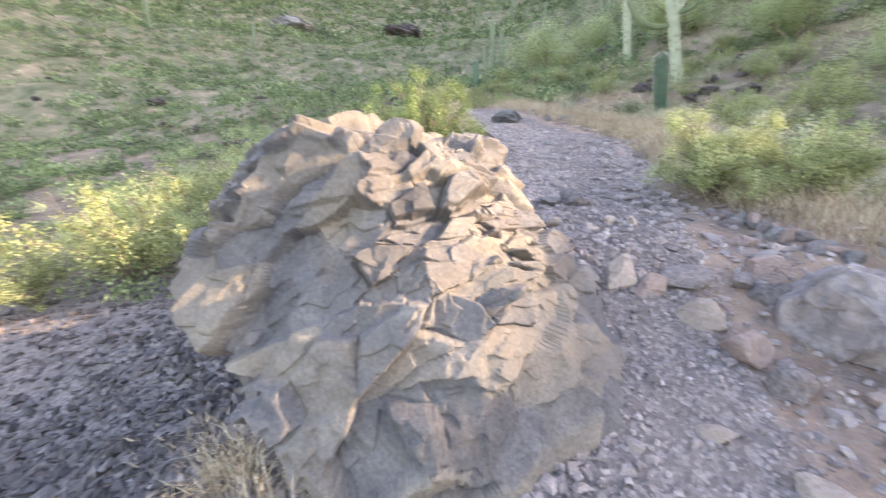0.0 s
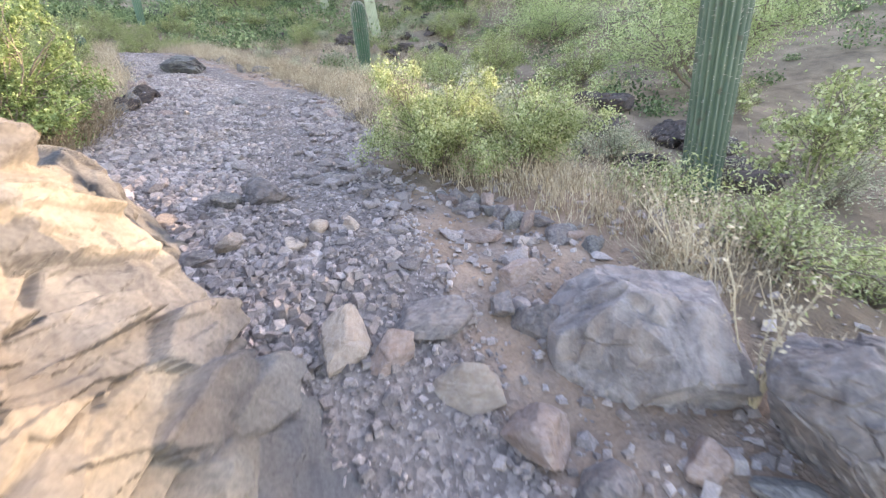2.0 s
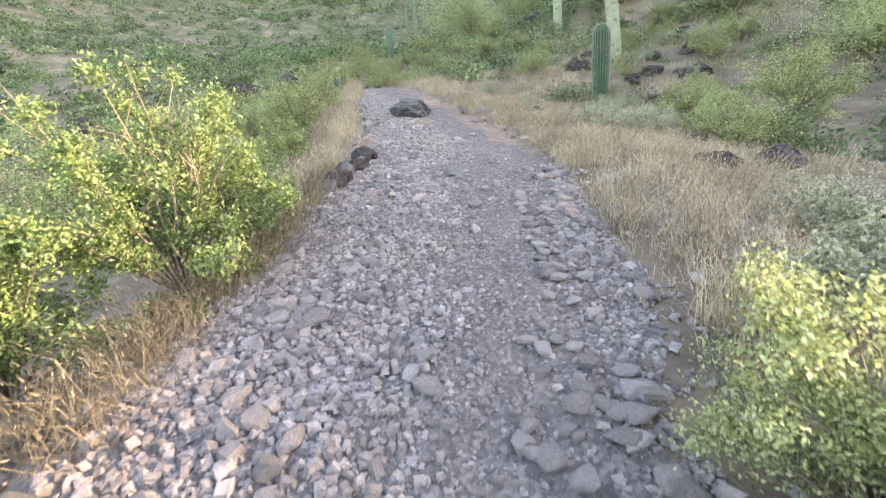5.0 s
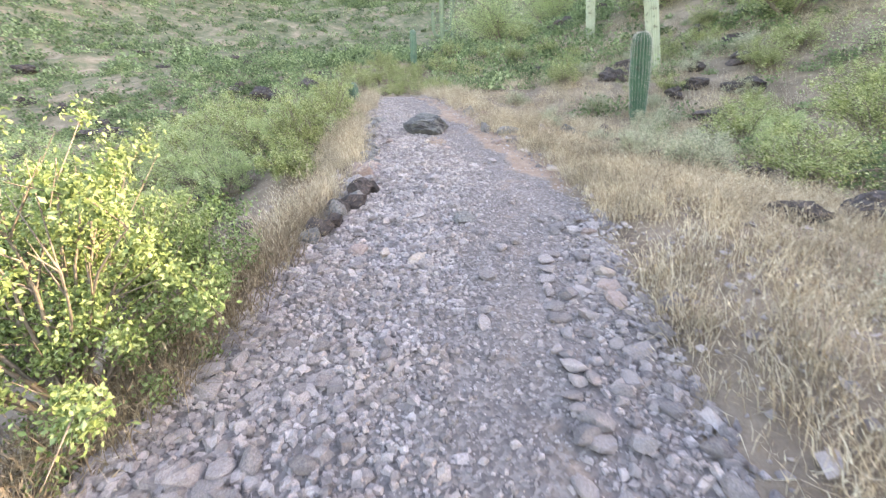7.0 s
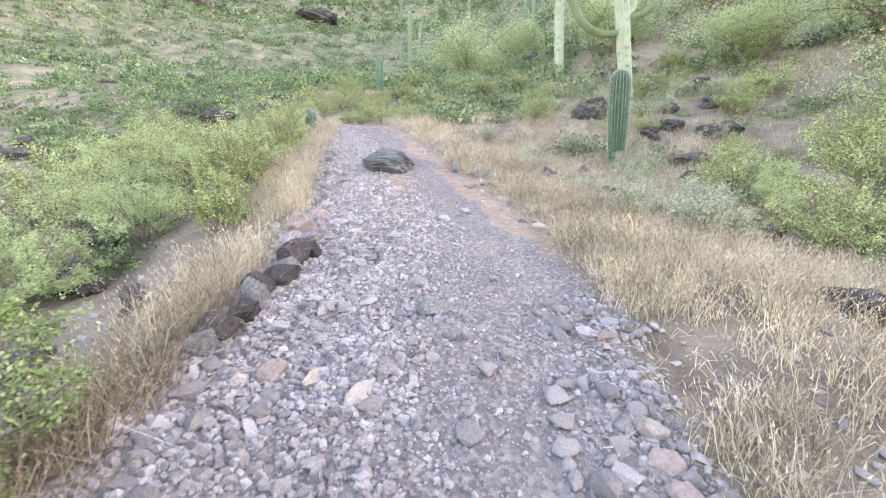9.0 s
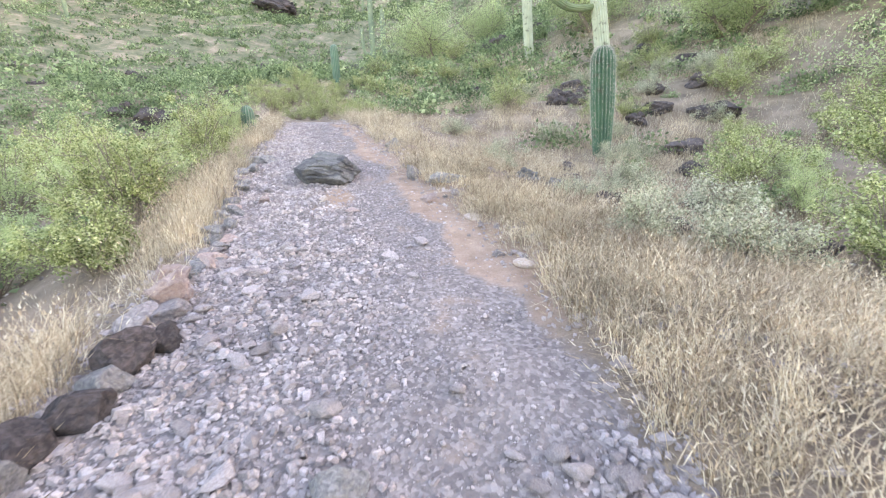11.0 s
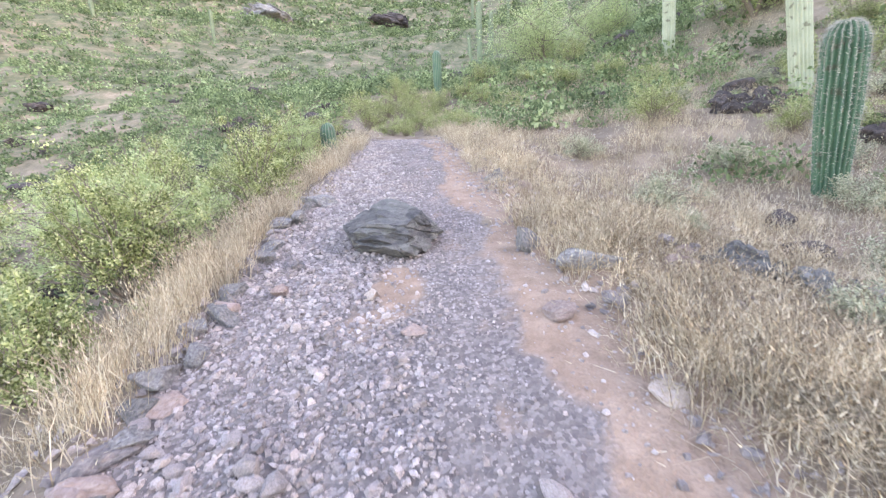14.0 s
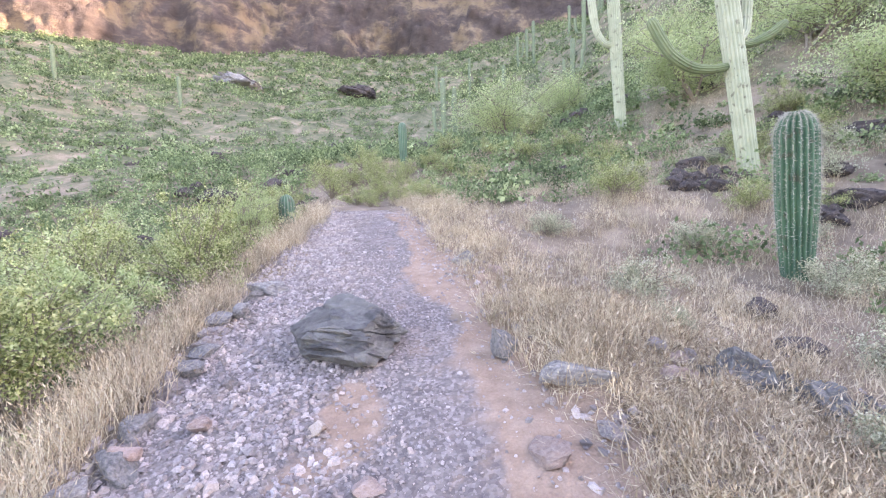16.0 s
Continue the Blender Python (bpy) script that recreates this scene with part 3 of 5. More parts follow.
def shrub_meshes(seed, w, d, h, stems, count, leaf, spread=0.07, low=0.25, long=1.8, lean=(0, 0), clumps=0):
    """Stems that fan out from one foot, with forked twigs and leaves along their outer ends."""
    rng = np.random.default_rng(seed)
    wood, ends = [], []
    for _ in range(stems):
        az = rng.uniform(0, 2 * math.pi)
        out = rng.uniform(0.1, 1.0) ** 0.7
        lift = math.sqrt(max(0.05, 1 - out * out * 0.85)) * rng.uniform(0.7, 1.12)
        tip = np.array([math.cos(az) * out * w / 2 + lean[0] * lift, math.sin(az) * out * d / 2 + lean[1] * lift, lift * h])
        t = np.linspace(0, 1, 8)[:, None]
        line = tip * t + np.array([0, 0, 1]) * (np.sin(t * math.pi) * h * 0.12) * (1 if out > 0.4 else 0.3)
        line = line + np.cumsum(rng.normal(scale=0.012 * h, size=(8, 3)), 0) * t
        wood.append(tube(line, np.linspace(0.012, 0.003, 8) * (0.6 + h * 0.5), 4))
        ends.append(line[3:])
        for _ in range(5):
            k = rng.integers(2, 8)
            s = line[k]
            dirn = (tip / np.linalg.norm(tip) + rng.normal(scale=0.6, size=3)) * h * rng.uniform(0.12, 0.28)
            t5 = np.linspace(0, 1, 3)[:, None]
            tw = s + dirn * t5
            tw[:, 2] = np.maximum(tw[:, 2], 0.02)
            wood.append(tube(tw, np.linspace(0.005, 0.0015, 3) * (0.6 + h * 0.5), 3))
            ends.append(tw[1:])
    nodes = np.concatenate(ends)
    keep = nodes[:, 2] > h * low * rng.uniform(0.4, 1.2, len(nodes))
    nodes = nodes[keep]
    # leaves gather in tufts at some of the twig ends
    tuft = rng.choice(len(nodes), min(len(nodes), clumps or stems * 6), replace=False)
    share = rng.random(len(tuft)) ** 1.5 + 0.12
    c = nodes[rng.choice(tuft, count, p=share / share.sum())] + rng.normal(scale=spread, size=(count, 3)) * rng.uniform(0.5, 1.1, (count, 1))
    c[:, 2] = np.maximum(c[:, 2], 0.03)
    wv, wf = joined(wood)
    lv, lf = leaves(c, leaf, rng, long)
    return fast_mesh("wood", wv, wf, True), fast_mesh("foliage", lv, lf)


def shrub(name, label, x, y, w, d, h, mat, seed, count=7000, leaf=0.022, stems=34, group="", category="shrub", sink=0.03, **kw):
    bw, bl = shrub_meshes(seed, w, d, h, stems, count, leaf, **kw)
    ob = tagged(new(name), label, category, group)
    ob.location = (x, y, gz(x, y) - sink)
    part("wood", bw, M_twig, ob)
    part("foliage", bl, mat, ob)
    return ob


def ribbed(line, radii, ribs, depth=0.2, per=6):
    """A ribbed cactus column along a line; gives points, quads and how near each point is to a rib's crest."""
    line = np.asarray(line, float)
    n, sides = len(line), ribs * per
    tan = np.gradient(line, axis=0)
    tan /= np.linalg.norm(tan, axis=1)[:, None]
    ref = np.array([0.0, 1.0, 0.05])
    u = np.cross(tan, ref)
    u /= np.linalg.norm(u, axis=1)[:, None]
    v = np.cross(tan, u)
    ang = np.arange(sides) * 2 * math.pi / sides
    wave = 0.5 + 0.5 * np.cos(ang * ribs)
    fac = 1 - depth * (1 - wave ** 0.7)
    ring = u[:, None, :] * np.cos(ang)[None, :, None] + v[:, None, :] * np.sin(ang)[None, :, None]
    vs = line[:, None, :] + ring * (np.asarray(radii)[:, None] * fac[None, :])[:, :, None]
    a = np.arange(n - 1)[:, None] * sides + np.arange(sides)[None, :]
    b = np.arange(n - 1)[:, None] * sides + (np.arange(sides)[None, :] + 1) % sides
    fs = np.stack([a.ravel(), b.ravel(), (b + sides).ravel(), (a + sides).ravel()], 1)
    return vs.reshape(-1, 3), fs, np.tile(np.clip((wave - 0.8) / 0.18, 0, 1), n)


def column(name, line, radii, ribs, mat, parent, depth=0.2, crest=0.4, per=6, label=""):
    v, f, c = ribbed(line, radii, ribs, depth, per)
    me = fast_mesh(name, v, f, True)
    at = me.attributes.new("crest", "FLOAT", "POINT")
    at.data.foreach_set("value", (c * crest * np.repeat(0.55 + 0.9 * np.linspace(0, 1, len(line)) ** 3, ribs * per)).astype(np.float32))
    return part(name, me, mat, parent, label)


def rounded(line, r, cap=0.5, foot=0.85):
    """Radii along a column: a narrower foot, a domed top."""
    line = np.asarray(line, float)
    s = np.concatenate([[0], np.cumsum(np.linalg.norm(np.diff(line, axis=0), axis=1))])
    left = s[-1] - s
    dome = np.sqrt(np.clip(1 - (1 - np.clip(left / (r * (1 + cap)), 0, 1)) ** 2, 0.0004, 1))
    return r * dome * (foot + (1 - foot) * np.clip(s / (s[-1] * 0.5), 0, 1))


def spread_line(a, b, n, bend=(0, 0, 0), tail=0.12):
    """A line from a to b, bowed, with points drawn together at its end for the dome."""
    t = np.concatenate([np.linspace(0, 1 - tail, n), 1 - tail * (1 - np.linspace(0, 1, 9)[1:]) ** 1.6])[:, None]
    return np.array(a) * (1 - t) + np.array(b) * t + np.array(bend) * np.sin(t * math.pi)

# ---- the big boulder and the rocks by the step ----
JOINTS = [(-0.62, 0.3, 0.72), (0.75, 0.35, 0.5), (0.1, -0.9, 0.4)]
broken_rock("boulder", "huge fractured grey-tan boulder with sunlit orange faces beside the trail", (-0.48, 4.5, -0.16), (1, 1, 1), (0, 0, 0), M_boulder, "boulder", "",
            5, 8, [(-0.75, -0.35, -0.55, 0.78), (0.8, -0.15, 0.58, 0.9), (0.1, -0.9, 0.35, 1.0), (-0.95, -0.2, -0.02, 0.9), (0.22, 0.0, 0.97, 0.93), (-0.45, -0.1, 0.9, 0.97), (-0.5, -0.6, 0.6, 1.1), (0.0, 1.0, 0.1, 1.5), (0.15, 0.6, 0.8, 1.12), (0.5, -0.7, 0.4, 1.0), (0.1, 0.0, -1.0, 0.95), (0.75, 0.5, 0.35, 1.12)],
            [(40, 0.1, 0.18), (260, 0.075, 0.34), (1500, 0.016, 0.26)], JOINTS, cap=2.1, rough=0.009, crack=0.45, stretch=(2.0, 1.0, 0.6), dense=(0.2, -0.25, 0.3))
broken_rock("boulder", "low cream-tan boulder behind the huge one at the trail's edge", (-0.5, 5.92, 0.1), (0.66, 0.6, 0.52), (6, 4, -25), M_boulder, "boulder", "",
            12, 7, [(0.1, 0.1, 1, 0.9), (0.8, 0.3, 0.5, 0.95), (0.3, 0.9, 0.4, 1.0)], [(14, 0.12, 0.2), (90, 0.06, 0.2), (600, 0.02, 0.22)], JOINTS, planes=12, cap=1.3, rough=0.012, crack=0, worn=4)
broken_rock("boulder", "low grey rock shelf at the foot of the huge boulder", (0.25, 4.3, -0.68), (0.62, 0.72, 0.36), (10, 8, 20), M_boulder, "boulder", "",
            8, 7, [(0.3, -0.1, 1, 0.95), (0.9, -0.2, 0.3, 1.0)], [(12, 0.12, 0.2), (80, 0.07, 0.25), (600, 0.025, 0.25)], JOINTS, planes=10, cap=1.3, rough=0.006)
broken_rock("boulder", "rounded grey boulder with dry stalks on the trail's edge", (2.2, 4.72, -0.42), (0.39, 0.37, 0.41), (0, 0, 0), M_grey_rock, "boulder", "boulders at the step",
            21, 7, [(0.12, -0.1, 1, 0.78), (-0.75, -0.6, 0.1, 0.88), (0.6, -0.6, 0.55, 0.82), (-0.3, -0.8, -0.5, 0.75), (0.9, 0.2, 0.2, 0.95), (-0.5, 0.2, 0.8, 0.9), (-0.2, -0.75, 0.6, 0.86)], [(9, 0.1, 0.16), (60, 0.05, 0.2), (500, 0.018, 0.22)], JOINTS, planes=6, cap=1.2, rough=0.012, stretch=(1.2, 1, 0.9))
broken_rock("boulder", "rounded grey boulder resting on smaller slabs", (2.5, 4.1, -0.4), (0.215, 0.215, 0.26), (0, 10, 75), M_grey_rock, "boulder", "boulders at the step",
            33, 7, [(0.1, 0, 1, 0.85), (-0.4, -0.2, 0.9, 0.88)], [(8, 0.1, 0.16), (50, 0.05, 0.2), (400, 0.018, 0.22)], JOINTS, planes=12, cap=1.2, rough=0.012, stretch=(1.2, 1, 0.9))


def small_rocks(rows, label, group, sub=4, category="stone"):
    """Rows: x, y, three half sizes, turn, material, seed. Each stone is bedded in the ground."""
    for x, y, a, b, c, turn, mat, seed in rows:
        rock("rock", label, (x, y, gz(x, y) + c * 0.3), (a * 0.8, b * 0.82, c * 0.85), (random.Random(seed).uniform(-12, 12), random.Random(seed + 1).uniform(-12, 12), turn), mat, seed, sub, category, group, planes=11, smooth=70, ball=1.45, rough=0.015, block=(6, 40, 1.2), amp=0.045, groove=0.012)


small_rocks([(0.95, 5.0, 0.13, 0.09, 0.13, 20, M_pale_rock, 41), (1.12, 4.95, 0.12, 0.09, 0.09, 0, M_pink_rock, 42), (1.28, 5.05, 0.2, 0.11, 0.09, 10, M_grey_rock, 43),
             (1.36, 4.76, 0.17, 0.11, 0.1, -25, M_pale_rock, 44), (1.5, 4.5, 0.16, 0.12, 0.1, -40, M_pink_rock, 45), (1.6, 4.25, 0.12, 0.13, 0.08, 30, M_grey_rock, 46),
             (1.78, 4.95, 0.11, 0.1, 0.1, 0, M_grey_rock, 47), (1.68, 5.08, 0.1, 0.08, 0.08, 60, M_grey_rock, 48), (1.85, 5.25, 0.12, 0.1, 0.07, 15, M_pink_rock, 49)], "angular stone in a rough step across the trail", "stones of the step")
small_rocks([(1.47, 3.62, 0.09, 0.17, 0.06, 25, M_pale_rock, 51), (1.62, 3.45, 0.08, 0.1, 0.05, 50, M_pale_rock, 52), (2.2, 4.05, 0.13, 0.17, 0.06, 35, M_dark_rock, 53), (2.55, 3.75, 0.1, 0.14, 0.08, 10, M_grey_rock, 54),
             (2.05, 4.25, 0.13, 0.09, 0.07, 0, M_pink_rock, 55), (1.2, 3.9, 0.07, 0.06, 0.04, 0, M_pale_rock, 56)], "flat stone lying in the reddish dirt", "stones below the step")
small_rocks([(0.66, 6.5, 0.17, 0.13, 0.11, -30, M_grey_rock, 61), (0.44, 6.46, 0.11, 0.1, 0.08, 20, M_dark_rock, 62), (0.35, 6.62, 0.1, 0.08, 0.06, 70, M_grey_rock, 63), (1.19, 6.8, 0.1, 0.09, 0.05, 10, M_grey_rock, 64),
             (0.93, 5.98, 0.07, 0.06, 0.05, 0, M_pale_rock, 65), (0.49, 5.92, 0.09, 0.08, 0.06, 30, M_pale_rock, 66), (1.13, 5.93, 0.06, 0.07, 0.05, 40, M_pale_rock, 67), (0.8, 5.83, 0.06, 0.06, 0.04, 5, M_pale_rock, 68),
             (1.87, 5.64, 0.13, 0.08, 0.06, -30, M_pink_rock, 69), (0.3, 5.75, 0.12, 0.09, 0.06, 0, M_grey_rock, 70), (1.3, 6.45, 0.1, 0.08, 0.05, 60, M_grey_rock, 71), (0.05, 5.95, 0.1, 0.08, 0.06, 15, M_pink_rock, 72)], "weathered grey stone half buried in gravel", "loose stones on the trail")
small_rocks([(0.02, 10.18, 0.07, 0.17, 0.04, -25, M_pale_rock, 81), (0.1, 10.42, 0.09, 0.1, 0.05, 0, M_grey_rock, 82), (0.28, 11.14, 0.14, 0.09, 0.08, 5, M_dark_rock, 83), (-0.55, 10.3, 0.09, 0.09, 0.05, 40, M_pink_rock, 84), (-0.3, 10.25, 0.06, 0.1, 0.05, 0, M_pale_rock, 85)], "flat stone lying on the gravel trail", "flat stones on the trail")
small_rocks([(-1.08 - 0.05 * math.sin(k * 2.1), 10.45 + k * 0.21, 0.14 + 0.04 * (k % 3), 0.11 + 0.02 * ((k + 1) % 3), 0.12 + 0.03 * (k % 2), 40 + 31 * k, M_lava_rock if k % 3 else M_dark_rock, 90 + k) for k in range(9)], "dark angular stone in a row along the trail's edge", "edging stones", category="edging stone")
small_rocks([(1.52, 10.05, 0.07, 0.09, 0.07, 20, M_pale_rock, 110), (1.5, 9.85, 0.08, 0.09, 0.05, 0, M_pink_rock, 111), (1.53, 9.68, 0.08, 0.11, 0.05, 30, M_pink_rock, 112), (1.85, 9.62, 0.13, 0.1, 0.07, 0, M_grey_rock, 113), (1.72, 9.3, 0.1, 0.09, 0.06, 50, M_grey_rock, 114), (1.5, 10.9, 0.09, 0.07, 0.05, 0, M_pink_rock, 115),
             (-1.3, 12.62, 0.2, 0.16, 0.15, 0, M_pink_rock, 116), (-1.45, 12.88, 0.16, 0.13, 0.12, 40, M_pink_rock, 117), (-1.2, 12.4, 0.16, 0.1, 0.09, 70, M_grey_rock, 118), (-1.35, 12.3, 0.15, 0.14, 0.1, 10, M_grey_rock, 119),
             (-1.42, 13.25, 0.17, 0.1, 0.07, 60, M_dark_rock, 120), (-1.5, 13.5, 0.15, 0.1, 0.06, 70, M_grey_rock, 121), (-1.62, 13.8, 0.12, 0.1, 0.06, 50, M_dark_rock, 122), (1.36, 13.2, 0.1, 0.08, 0.05, 0, M_pale_rock, 123), (1.15, 13.45, 0.06, 0.05, 0.04, 0, M_grey_rock, 124)], "stone bordering the gravel trail", "border stones", category="border stone")

re_ = random.Random(53)
edge_y = [13.0 + 0.2 * k + re_.uniform(-0.09, 0.09) for k in range(22)]
small_rocks([(float(interp(y, LEFT_EDGE)) + re_.uniform(-0.1, 0.08), y, re_.uniform(0.08, 0.19), re_.uniform(0.07, 0.13), re_.uniform(0.05, 0.1), re_.uniform(0, 180), re_.choice([M_dark_rock, M_pink_rock, M_grey_rock, M_dark_rock]), 240 + k) for k, y in enumerate(edge_y)], "flat purplish stone in a row along the trail's edge", "edging stones", category="edging stone")

small_rocks([(1.84 + 0.42 * u + 0.07 * math.sin(k * 2.7), 6.3 - 0.75 * u + 0.05 * math.sin(k * 4.1), 0.06 + 0.025 * (k % 3), 0.05 + 0.02 * ((k + 1) % 3), 0.05 + 0.02 * (k % 2), 53 * k, (M_dark_rock, M_grey_rock, M_pink_rock)[k % 3], 270 + k) for k, u in enumerate(np.linspace(0, 1.25, 16).tolist())], "dark angular stone along the foot of the bank", "stones along the bank", sub=3)

# ---- the grey slab in the trail and the rocks around it ----
broken_rock("trail_rock", "flat-topped dark grey rock with lichen sitting in the trail", (-1.13, 16.05, gz(-1.13, 16.0) + 0.13), (0.41, 0.41, 0.24), (9, -9, 14), M_slab, "rock", "",
            131, 7, [(0.1, -0.3, 1, 0.74), (-0.35, -0.2, 1, 0.82), (0.15, -1, 0.5, 0.85), (-0.5, -0.9, 0.2, 0.85), (-0.9, -0.3, -0.1, 0.85), (0.8, -0.5, 0.2, 0.9), (0.7, 0.6, 0.3, 0.9), (-0.5, 0.8, 0.2, 0.95), (-0.4, -0.8, -0.5, 0.8)], [(7, 0.09, 0.1), (60, 0.06, 0.2), (500, 0.02, 0.2)],
            [(0.25, 0.5, 0.83), (0.9, -0.3, 0.1), (-0.1, -0.85, 0.4)], planes=0, cap=1.3, rough=0.02, crack=0.9, stretch=(1.4, 0.7, 0.9))
small_rocks([(0.15, 16.1, 0.12, 0.13, 0.16, 10, M_dark_rock, 141), (-0.42, 18.36, 0.17, 0.12, 0.13, 0, M_dark_rock, 142), (0.7, 15.72, 0.24, 0.12, 0.1, 5, M_dark_rock, 143), (-2.5, 17.2, 0.28, 0.2, 0.13, 20, M_dark_rock, 144), (0.42, 15.1, 0.15, 0.12, 0.05, -10, M_pink_rock, 145), (0.8, 15.25, 0.1, 0.09, 0.05, 0, M_grey_rock, 146),
             (-0.9, 15.1, 0.07, 0.08, 0.05, 20, M_pale_rock, 147), (-1.75, 15.45, 0.08, 0.08, 0.06, 0, M_grey_rock, 148), (-1.62, 15.02, 0.1, 0.09, 0.06, 50, M_pink_rock, 149), (-0.45, 14.75, 0.08, 0.07, 0.03, 0, M_pink_rock, 150), (-0.95, 14.55, 0.07, 0.06, 0.05, 0, M_grey_rock, 151), (0.0, 18.0, 0.1, 0.09, 0.08, 20, M_pink_rock, 152)], "rough stone at the trail's edge", "rocks by the trail")
LAYERS = [(0.2, -0.6, 0.8), (0.9, 0.3, 0.1), (-0.2, -0.8, -0.5)]
for label_, at_, size_, seed_ in [("layered dark grey rock outcrop in the dry grass", (1.84, 16.05, 0.05), (0.15, 0.15, 0.14), 161), ("pale-topped layered rock outcrop in the dry grass", (2.22, 15.87, 0.03), (0.15, 0.13, 0.12), 163), ("low split rock beside the layered outcrop", (2.6, 15.72, 0.02), (0.13, 0.12, 0.1), 165)]:
    broken_rock("outcrop", label_, (at_[0], at_[1], gz(at_[0], at_[1]) + at_[2]), size_, (8, 16, -18), M_slab, "rock outcrop", "layered outcrop",
                seed_, 6, [(0.1, -0.2, 1, 0.9)], [(16, 0.3, 0.5), (110, 0.14, 0.5)], LAYERS, planes=9, cap=1.2, rough=0.02, crack=0.8, stretch=(2.8, 0.8, 0.8))
rr_ = random.Random(31)
small_rocks([(1.66 + 1.05 * u + rr_.uniform(-0.06, 0.06), 16.12 - 0.42 * u + rr_.uniform(-0.13, 0.13), rr_.uniform(0.06, 0.15), rr_.uniform(0.05, 0.1), rr_.uniform(0.05, 0.12), rr_.uniform(0, 180), rr_.choice([M_slab, M_slab, M_boulder, M_grey_rock]), 300 + k) for k, u in enumerate(np.linspace(0, 1, 20).tolist())], "split dark slab of the layered outcrop", "slabs of the outcrop")
small_rocks([(1.42, 16.1, 0.1, 0.08, 0.07, 0, M_pink_rock, 171), (1.36, 15.9, 0.13, 0.09, 0.07, 30, M_pink_rock, 172), (1.52, 16.2, 0.08, 0.07, 0.06, 0, M_grey_rock, 173), (1.3, 16.25, 0.09, 0.07, 0.06, 0, M_grey_rock, 174), (2.9, 15.75, 0.14, 0.1, 0.1, 0, M_dark_rock, 175), (1.25, 14.9, 0.12, 0.1, 0.04, 0, M_grey_rock, 176), (1.0, 14.4, 0.11, 0.09, 0.04, 0, M_pale_rock, 177)], "loose stone in the dry grass", "stones in the grass")

# dark volcanic rocks on the slope: a few shapes, many places
lava = [rock_mesh("dark_rock", 200 + k, 4, planes=11, smooth=9, rough=0.07, block=(16, 90, 1.3), amp=0.12, groove=0.06) for k in range(5)]
for m_ in lava:
    m_.materials.append(M_lava_rock)
rng = random.Random(7)
spots = [(4.2, 23.6, 0.24, 0.22), (4.75, 23.9, 0.22, 0.22), (3.75, 23.4, 0.24, 0.2), (3.60, 23.00, 0.10, 0.10), (3.81, 23.80, 0.19, 0.15), (4.02, 23.48, 0.16, 0.10), (3.93, 23.16, 0.13, 0.15), (4.14, 23.96, 0.10, 0.10), (4.35, 23.64, 0.19, 0.15), (4.26, 23.32, 0.16, 0.10), (4.47, 23.00, 0.13, 0.15), (4.68, 23.80, 0.10, 0.10), (4.59, 23.48, 0.19, 0.15), (4.80, 23.16, 0.16, 0.10), (5.01, 23.96, 0.13, 0.15), (4.92, 23.64, 0.10, 0.10), (5.13, 23.32, 0.19, 0.15), (4.0, 23.9, 0.26, 0.24), (4.95, 23.5, 0.18, 0.15), (4.35, 22.6, 0.22, 0.2), (3.43, 39.0, 0.6, 0.45), (4.0, 39.4, 0.55, 0.45), (2.9, 38.6, 0.4, 0.3), (-3.4, 34.7, 0.6, 0.4), (-3.0, 34.2, 0.5, 0.3), (-3.9, 35.2, 0.5, 0.35), (1.6, 27.5, 0.35, 0.25), (5.3, 21.0, 0.3, 0.2), (6.0, 21.4, 0.35, 0.24), (5.67, 19.2, 0.42, 0.24), (7.0, 20.7, 0.55, 0.3), (5.1, 17.9, 0.3, 0.2), (2.67, 17.0, 0.28, 0.14), (2.8, 15.5, 0.2, 0.14), (2.82, 13.98, 0.24, 0.15), (2.68, 15.11, 0.24, 0.2), (6.4, 22.6, 0.3, 0.2), (7.6, 22.4, 0.4, 0.25), (4.9, 25.5, 0.4, 0.3), (5.9, 26.4, 0.45, 0.3), (8.2, 24.4, 0.5, 0.3), (3.9, 22.9, 0.25, 0.2), (-6.2, 16.4, 0.4, 0.22), (-6.1, 15.6, 0.35, 0.2), (-6.0, 14.9, 0.4, 0.2), (-5.5, 13.7, 0.35, 0.22), (-4.6, 13.2, 0.25, 0.16), (-5.1, 13.3, 0.2, 0.14), (5.6, 8.2, 0.35, 0.25), (6.4, 7.4, 0.5, 0.3), (6.0, 9.6, 0.3, 0.2), (7.2, 9.2, 0.5, 0.3), (4.9, 9.0, 0.3, 0.2),
         (-3.4, 11.2, 0.3, 0.2), (-3.0, 10.3, 0.22, 0.16), (-2.6, 9.9, 0.2, 0.14), (-3.2, 12.3, 0.18, 0.14), (-2.8, 11.9, 0.16, 0.12), (-2.5, 12.6, 0.18, 0.12), (-4.4, 7.0, 0.5, 0.3), (-5.5, 9.5, 0.6, 0.35), (-9, 22, 0.9, 0.6), (-13, 30, 1.2, 0.7), (3.6, 11.6, 0.3, 0.2), (4.3, 14.2, 0.4, 0.25), (3.9, 15.2, 0.3, 0.2), (4.8, 12.2, 0.35, 0.25), (2.9, 18.0, 0.2, 0.15), (5.9, 9.6, 0.4, 0.3), (6.9, 10.8, 0.5, 0.3), (5.0, 10.4, 0.3, 0.2), (7.4, 8.6, 0.5, 0.3)]
for _ in range(70):
    a, r_ = rng.uniform(-1.1, 1.15), rng.uniform(12, 60)
    spots.append((math.sin(a) * r_ + (3 if a > 0 else -3), 10 + math.cos(a) * r_, 0.25 + rng.random() * 0.6, 0.2 + rng.random() * 0.3))
